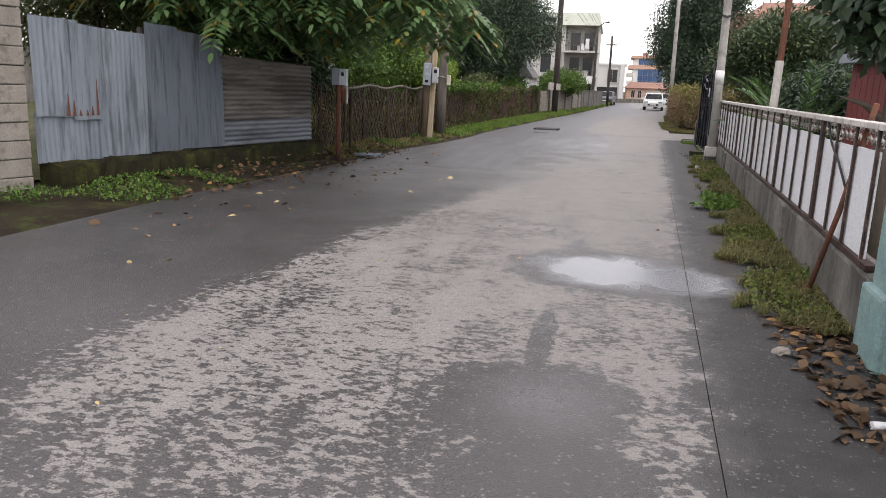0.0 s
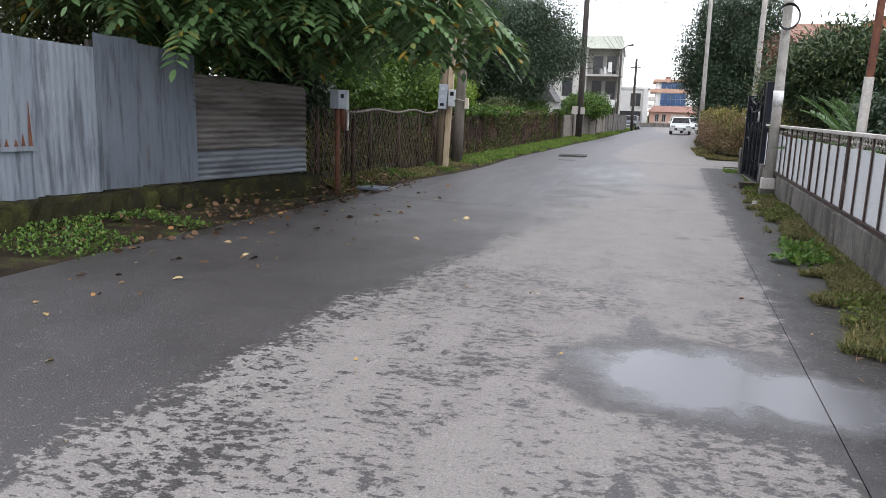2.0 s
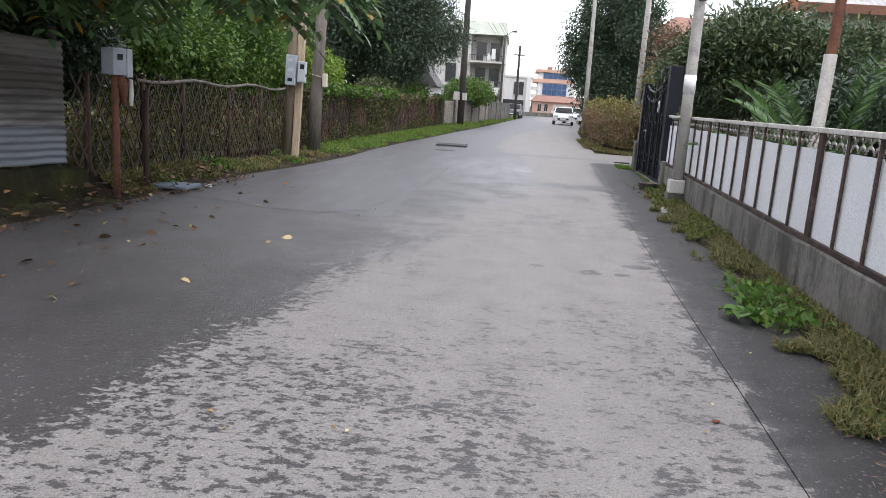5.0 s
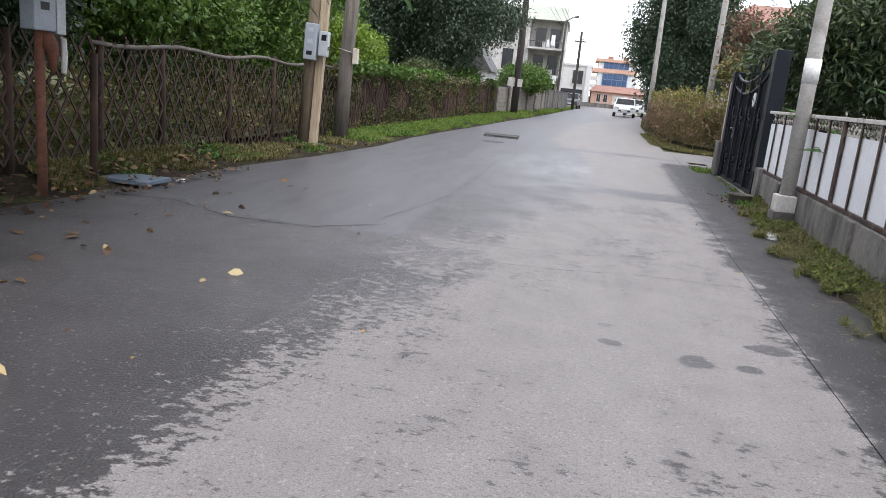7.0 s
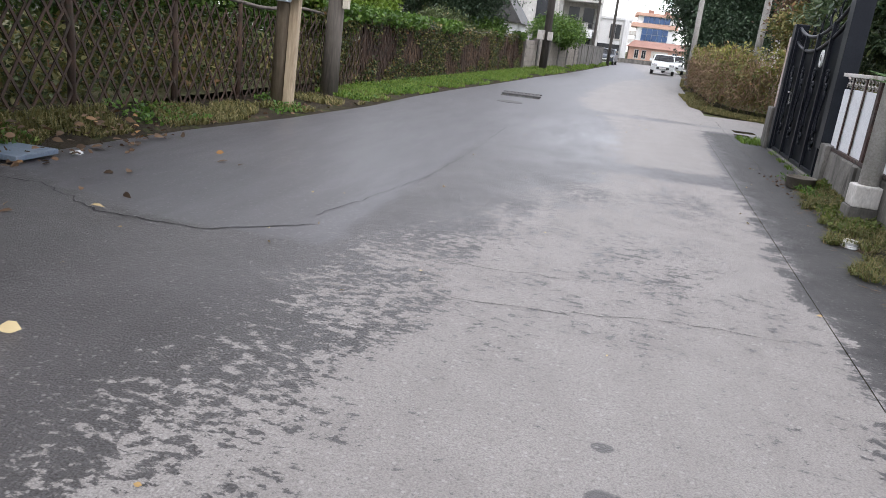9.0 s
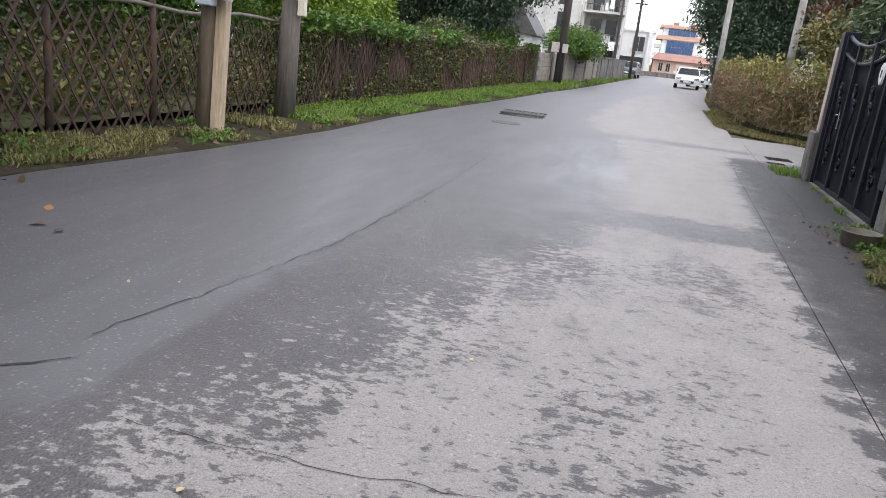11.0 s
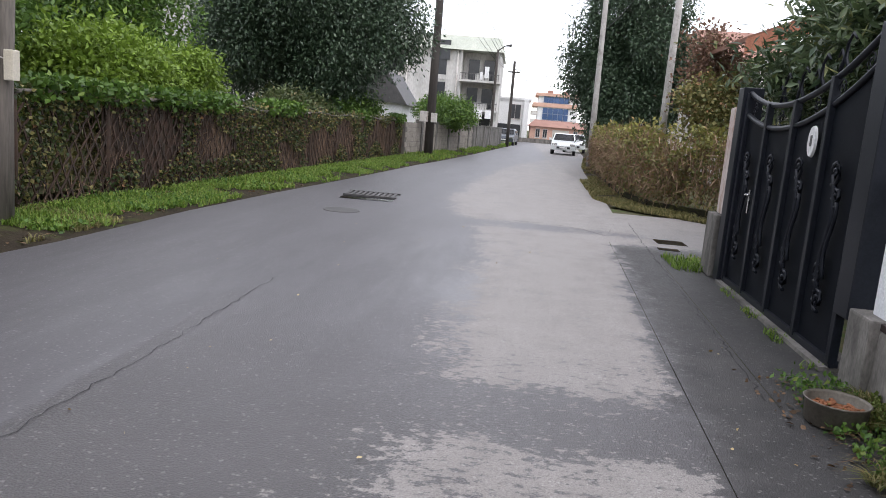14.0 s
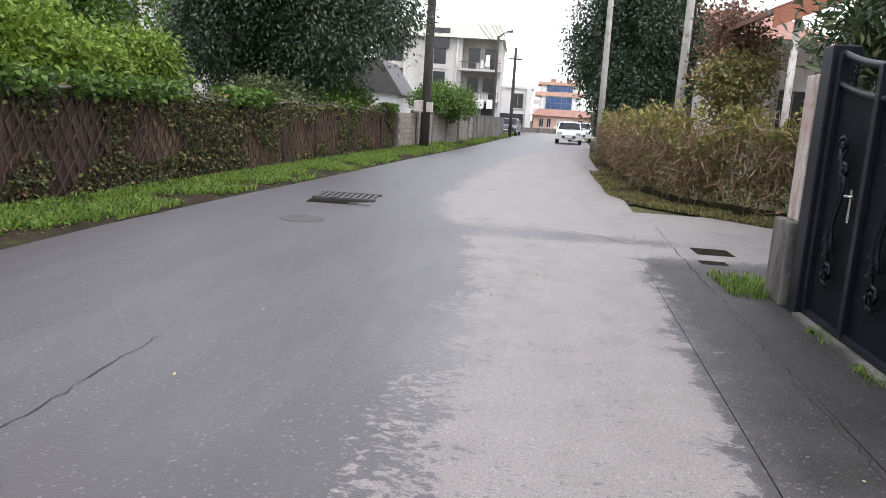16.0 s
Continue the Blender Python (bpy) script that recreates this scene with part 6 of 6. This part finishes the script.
tree("dark_tree", (-8.3, 42.5, 0.1), 6.5, 0.3, C(46, 0, 0, 4.6, 4.5, 4.6, 4.0, s=0.34), 60000, 0.125, 0.05, L_DARKT, "large dark evergreen tree with dense crown", "tree", 50, 9, 2.6, 0.6, 0.5, 0.22)
tree("garden_bush", (-7.6, 37.5, 0.1), 1.2, 0.08, C(12, 0, 0, 1.2, 1.1, 3.4, 0.85), 7000, 0.11, 0.05, L_OLIVE, "dull green bush along the fence", "bush", 65, 5, 0.6)
tree("garden_bush", (-7.0, 43.0, 0.1), 1.4, 0.08, C(12, 0, 0, 1.3, 1.3, 3.0, 1.0), 7000, 0.11, 0.05, L_BUSH, "green bush at the end of the fence", "bush", 66, 5, 0.6)
tree("dark_tree", (-14.5, 60, 0.1), 9.5, 0.3, C(16, 0, 0, 8.5, 3.4, 3.2, 3.0), 12000, 0.24, 0.11, L_DARKT, "dark evergreen tree beyond the shed", "tree", 51, 8, 2.4)
tree("roadside_bush", (-4.6, 54.5, 0.1), 1.8, 0.1, C(14, 0, 0, 2.0, 1.7, 4.0, 1.05), 9000, 0.13, 0.06, L_BUSH, "green bush spilling over the block wall", "bush", 52, 5, 0.8)
tree("street_tree", (5.8, 56.5, 0), 8.5, 0.35, C(40, -0.2, 0, 6.2, 4.2, 3.6, 5.3, s=0.3), 40000, 0.165, 0.065, L_DARKT, "tall dark evergreen street tree", "tree", 53, 9, 2.6, 0.5, 0.5, 0.25)
tree("street_bush", (4.7, 62, 0), 1.4, 0.1, C(6, 0, 0, 1.3, 0.9, 1.6, 1.0), 3500, 0.14, 0.07, L_DARKT, "dark bush beside a parked car", "bush", 54, 4, 0.5)
tree("autumn_tree", (6.3, 43.0, 0), 4.0, 0.1, C(14, 0, 0, 3.8, 1.7, 1.6, 2.3, s=0.35), 2200, 0.13, 0.08, L_RED, "sparse reddish autumn tree by the pole", "tree", 55, 9, 1.7, 0.3, 0.2, 0.3)
tree("autumn_tree", (5.9, 40.5, 0), 2.6, 0.08, C(9, 0, 0, 2.8, 1.2, 1.3, 1.4, s=0.35), 1600, 0.12, 0.08, L_HEDGE, "sparse browning shrub behind the hedge", "tree", 56, 9, 1.3, 0.3, 0.2, 0.3)
tree("garden_shrub", (4.6, 21.8, 0), 2.8, 0.12, C(50, 0.1, 0, 2.65, 2.6, 2.0, 1.25, s=0.3), 26000, 0.135, 0.036, L_LOQUAT, "dark long-leaved garden shrub behind the gate", "bush", 57, 7, 1.2, 0.0)
tree("garden_shrub", (4.5, 25.4, 0), 3.0, 0.12, C(40, 0.2, 0, 2.75, 2.2, 1.8, 1.3, s=0.32), 20000, 0.135, 0.036, L_LOQUAT, "dark long-leaved garden shrub behind the gate", "bush", 63, 7, 1.2, 0.0)
tree("near_tree", (1.95, 6.8, 0), 2.6, 0.1, C(12, 0.1, 0, 2.6, 0.75, 0.8, 0.5), 3200, 0.12, 0.065, L_DARKT, "dark broad-leaved tree over the railing", "tree", 58, 6, 0.5)
tree("garden_shrub", (3.6, 15.2, 0), 1.5, 0.08, C(10, 0, 0, 1.5, 0.9, 1.6, 0.75), 6000, 0.1, 0.035, L_DARKT, "low dark shrub behind the railing", "bush", 59, 5, 0.6)


def palm(at, n, length, label, seed):
    """Arching fronds with leaflets, from a short stump."""
    r = np.random.default_rng(seed)
    t = thing("palm", at, label, "palm")
    part("stump", tubed([(0, 0, 0), (0, 0, 0.5)], [0.14, 0.1], 9), M_BARK, t)
    for k in range(n):
        a = 2 * math.pi * k / n + 0.4 * r.random()
        rise = 0.5 + 0.45 * r.random()
        pts = [Vector((math.cos(a) * length * s * (1 - rise * 0.55), math.sin(a) * length * s * (1 - rise * 0.55), 0.45 + length * (rise * 1.25 * s - 0.42 * s * s))) for s in [i / 8 for i in range(9)]]
        fr = part("frond", tubed(pts, [0.018 - 0.0018 * i for i in range(9)], 5), L_PALM, t)
        P, W = [], []
        for j in range(46):
            s = 0.2 + 0.8 * j / 46
            i = min(int(s * 8), 7)
            c = pts[i].lerp(pts[i + 1], s * 8 - i)
            d = (pts[i + 1] - pts[i]).normalized()
            sd = d.cross(Vector((0, 0, 1))).normalized()
            for sg in (-1, 1):
                P.append(c), W.append(sd * sg + d * 0.9 + Vector((0, 0, 0.1)))
        part("blade", leaf_mesh("blade", np.array(P), np.array(W), 0.26, 0.022, r, 0.1), L_PALM, fr)


tree("tall_tree", (6.0, 64, 0), 15.0, 0.42, C(10, 0, 0, 14.5, 2.6, 2.4, 1.6), 6000, 0.3, 0.05, L_DARKT, "tall bare-trunked tree behind the street tree", "tree", 64, 7, 2.0, 0.8)
rb = np.random.default_rng(15)
bl = thing("broadleaf_weed", (0.72, 9.95, 0.02), "low plant with broad green leaves by the pavement joint", "plant")
for k in range(9):
    a, ln = 0.7 * k, 0.16 + 0.06 * rb.random()
    bm = bmesh.new()
    d, sd = Vector((math.cos(a), math.sin(a), 0.5)), Vector((-math.sin(a), math.cos(a), 0))
    mid = [Vector((0, 0, 0)) + d * ln * s + Vector((0, 0, 0.14 * s - 0.2 * s * s)) for s in (0.25, 0.5, 0.75, 1.0)]
    rows = [(bm.verts.new(m - sd * w), bm.verts.new(m - Vector((0, 0, 0.02))), bm.verts.new(m + sd * w)) for m, w in zip(mid, (0.02, 0.075, 0.07, 0.01))]
    for p0, p1 in zip(rows, rows[1:]):
        bm.faces.new((p0[0], p0[1], p1[1], p1[0])), bm.faces.new((p0[1], p0[2], p1[2], p1[1]))
    part("leaf", bm, L_WEED, bl)
for x, y, s, m, lab in ((1.28, 16.0, 0.09, M_PLAQUE, "crumpled white scrap on the verge"), (-0.02, 7.9, 0.018, M_RUST, "small brown stone on the road"), (1.0, 5.9, 0.07, M_BLOCK, "small grey stone on the verge"), (0.52, 3.7, 0.06, M_BLOCK, "flat grey stone by the leaves"), (-5.6, 14.9, 0.05, M_PLAQUE, "white scrap by the road edge")):
    bm = bmesh.new()
    bmesh.ops.create_icosphere(bm, subdivisions=2, radius=s)
    for v in bm.verts:
        v.co *= 0.75 + 0.5 * rb.random()
        v.co.z *= 0.45
    solid("stone" if m is not M_PLAQUE else "paper_scrap", bm, m, lab, "stone" if m is not M_PLAQUE else "litter").location = (x, y, s * 0.3)
palm((2.75, 14.0, 0), 11, 2.3, "young palm with upright feathery fronds in the garden", 61)
palm((3.0, 17.4, 0), 10, 2.2, "young palm with spreading feathery fronds in the garden", 62)
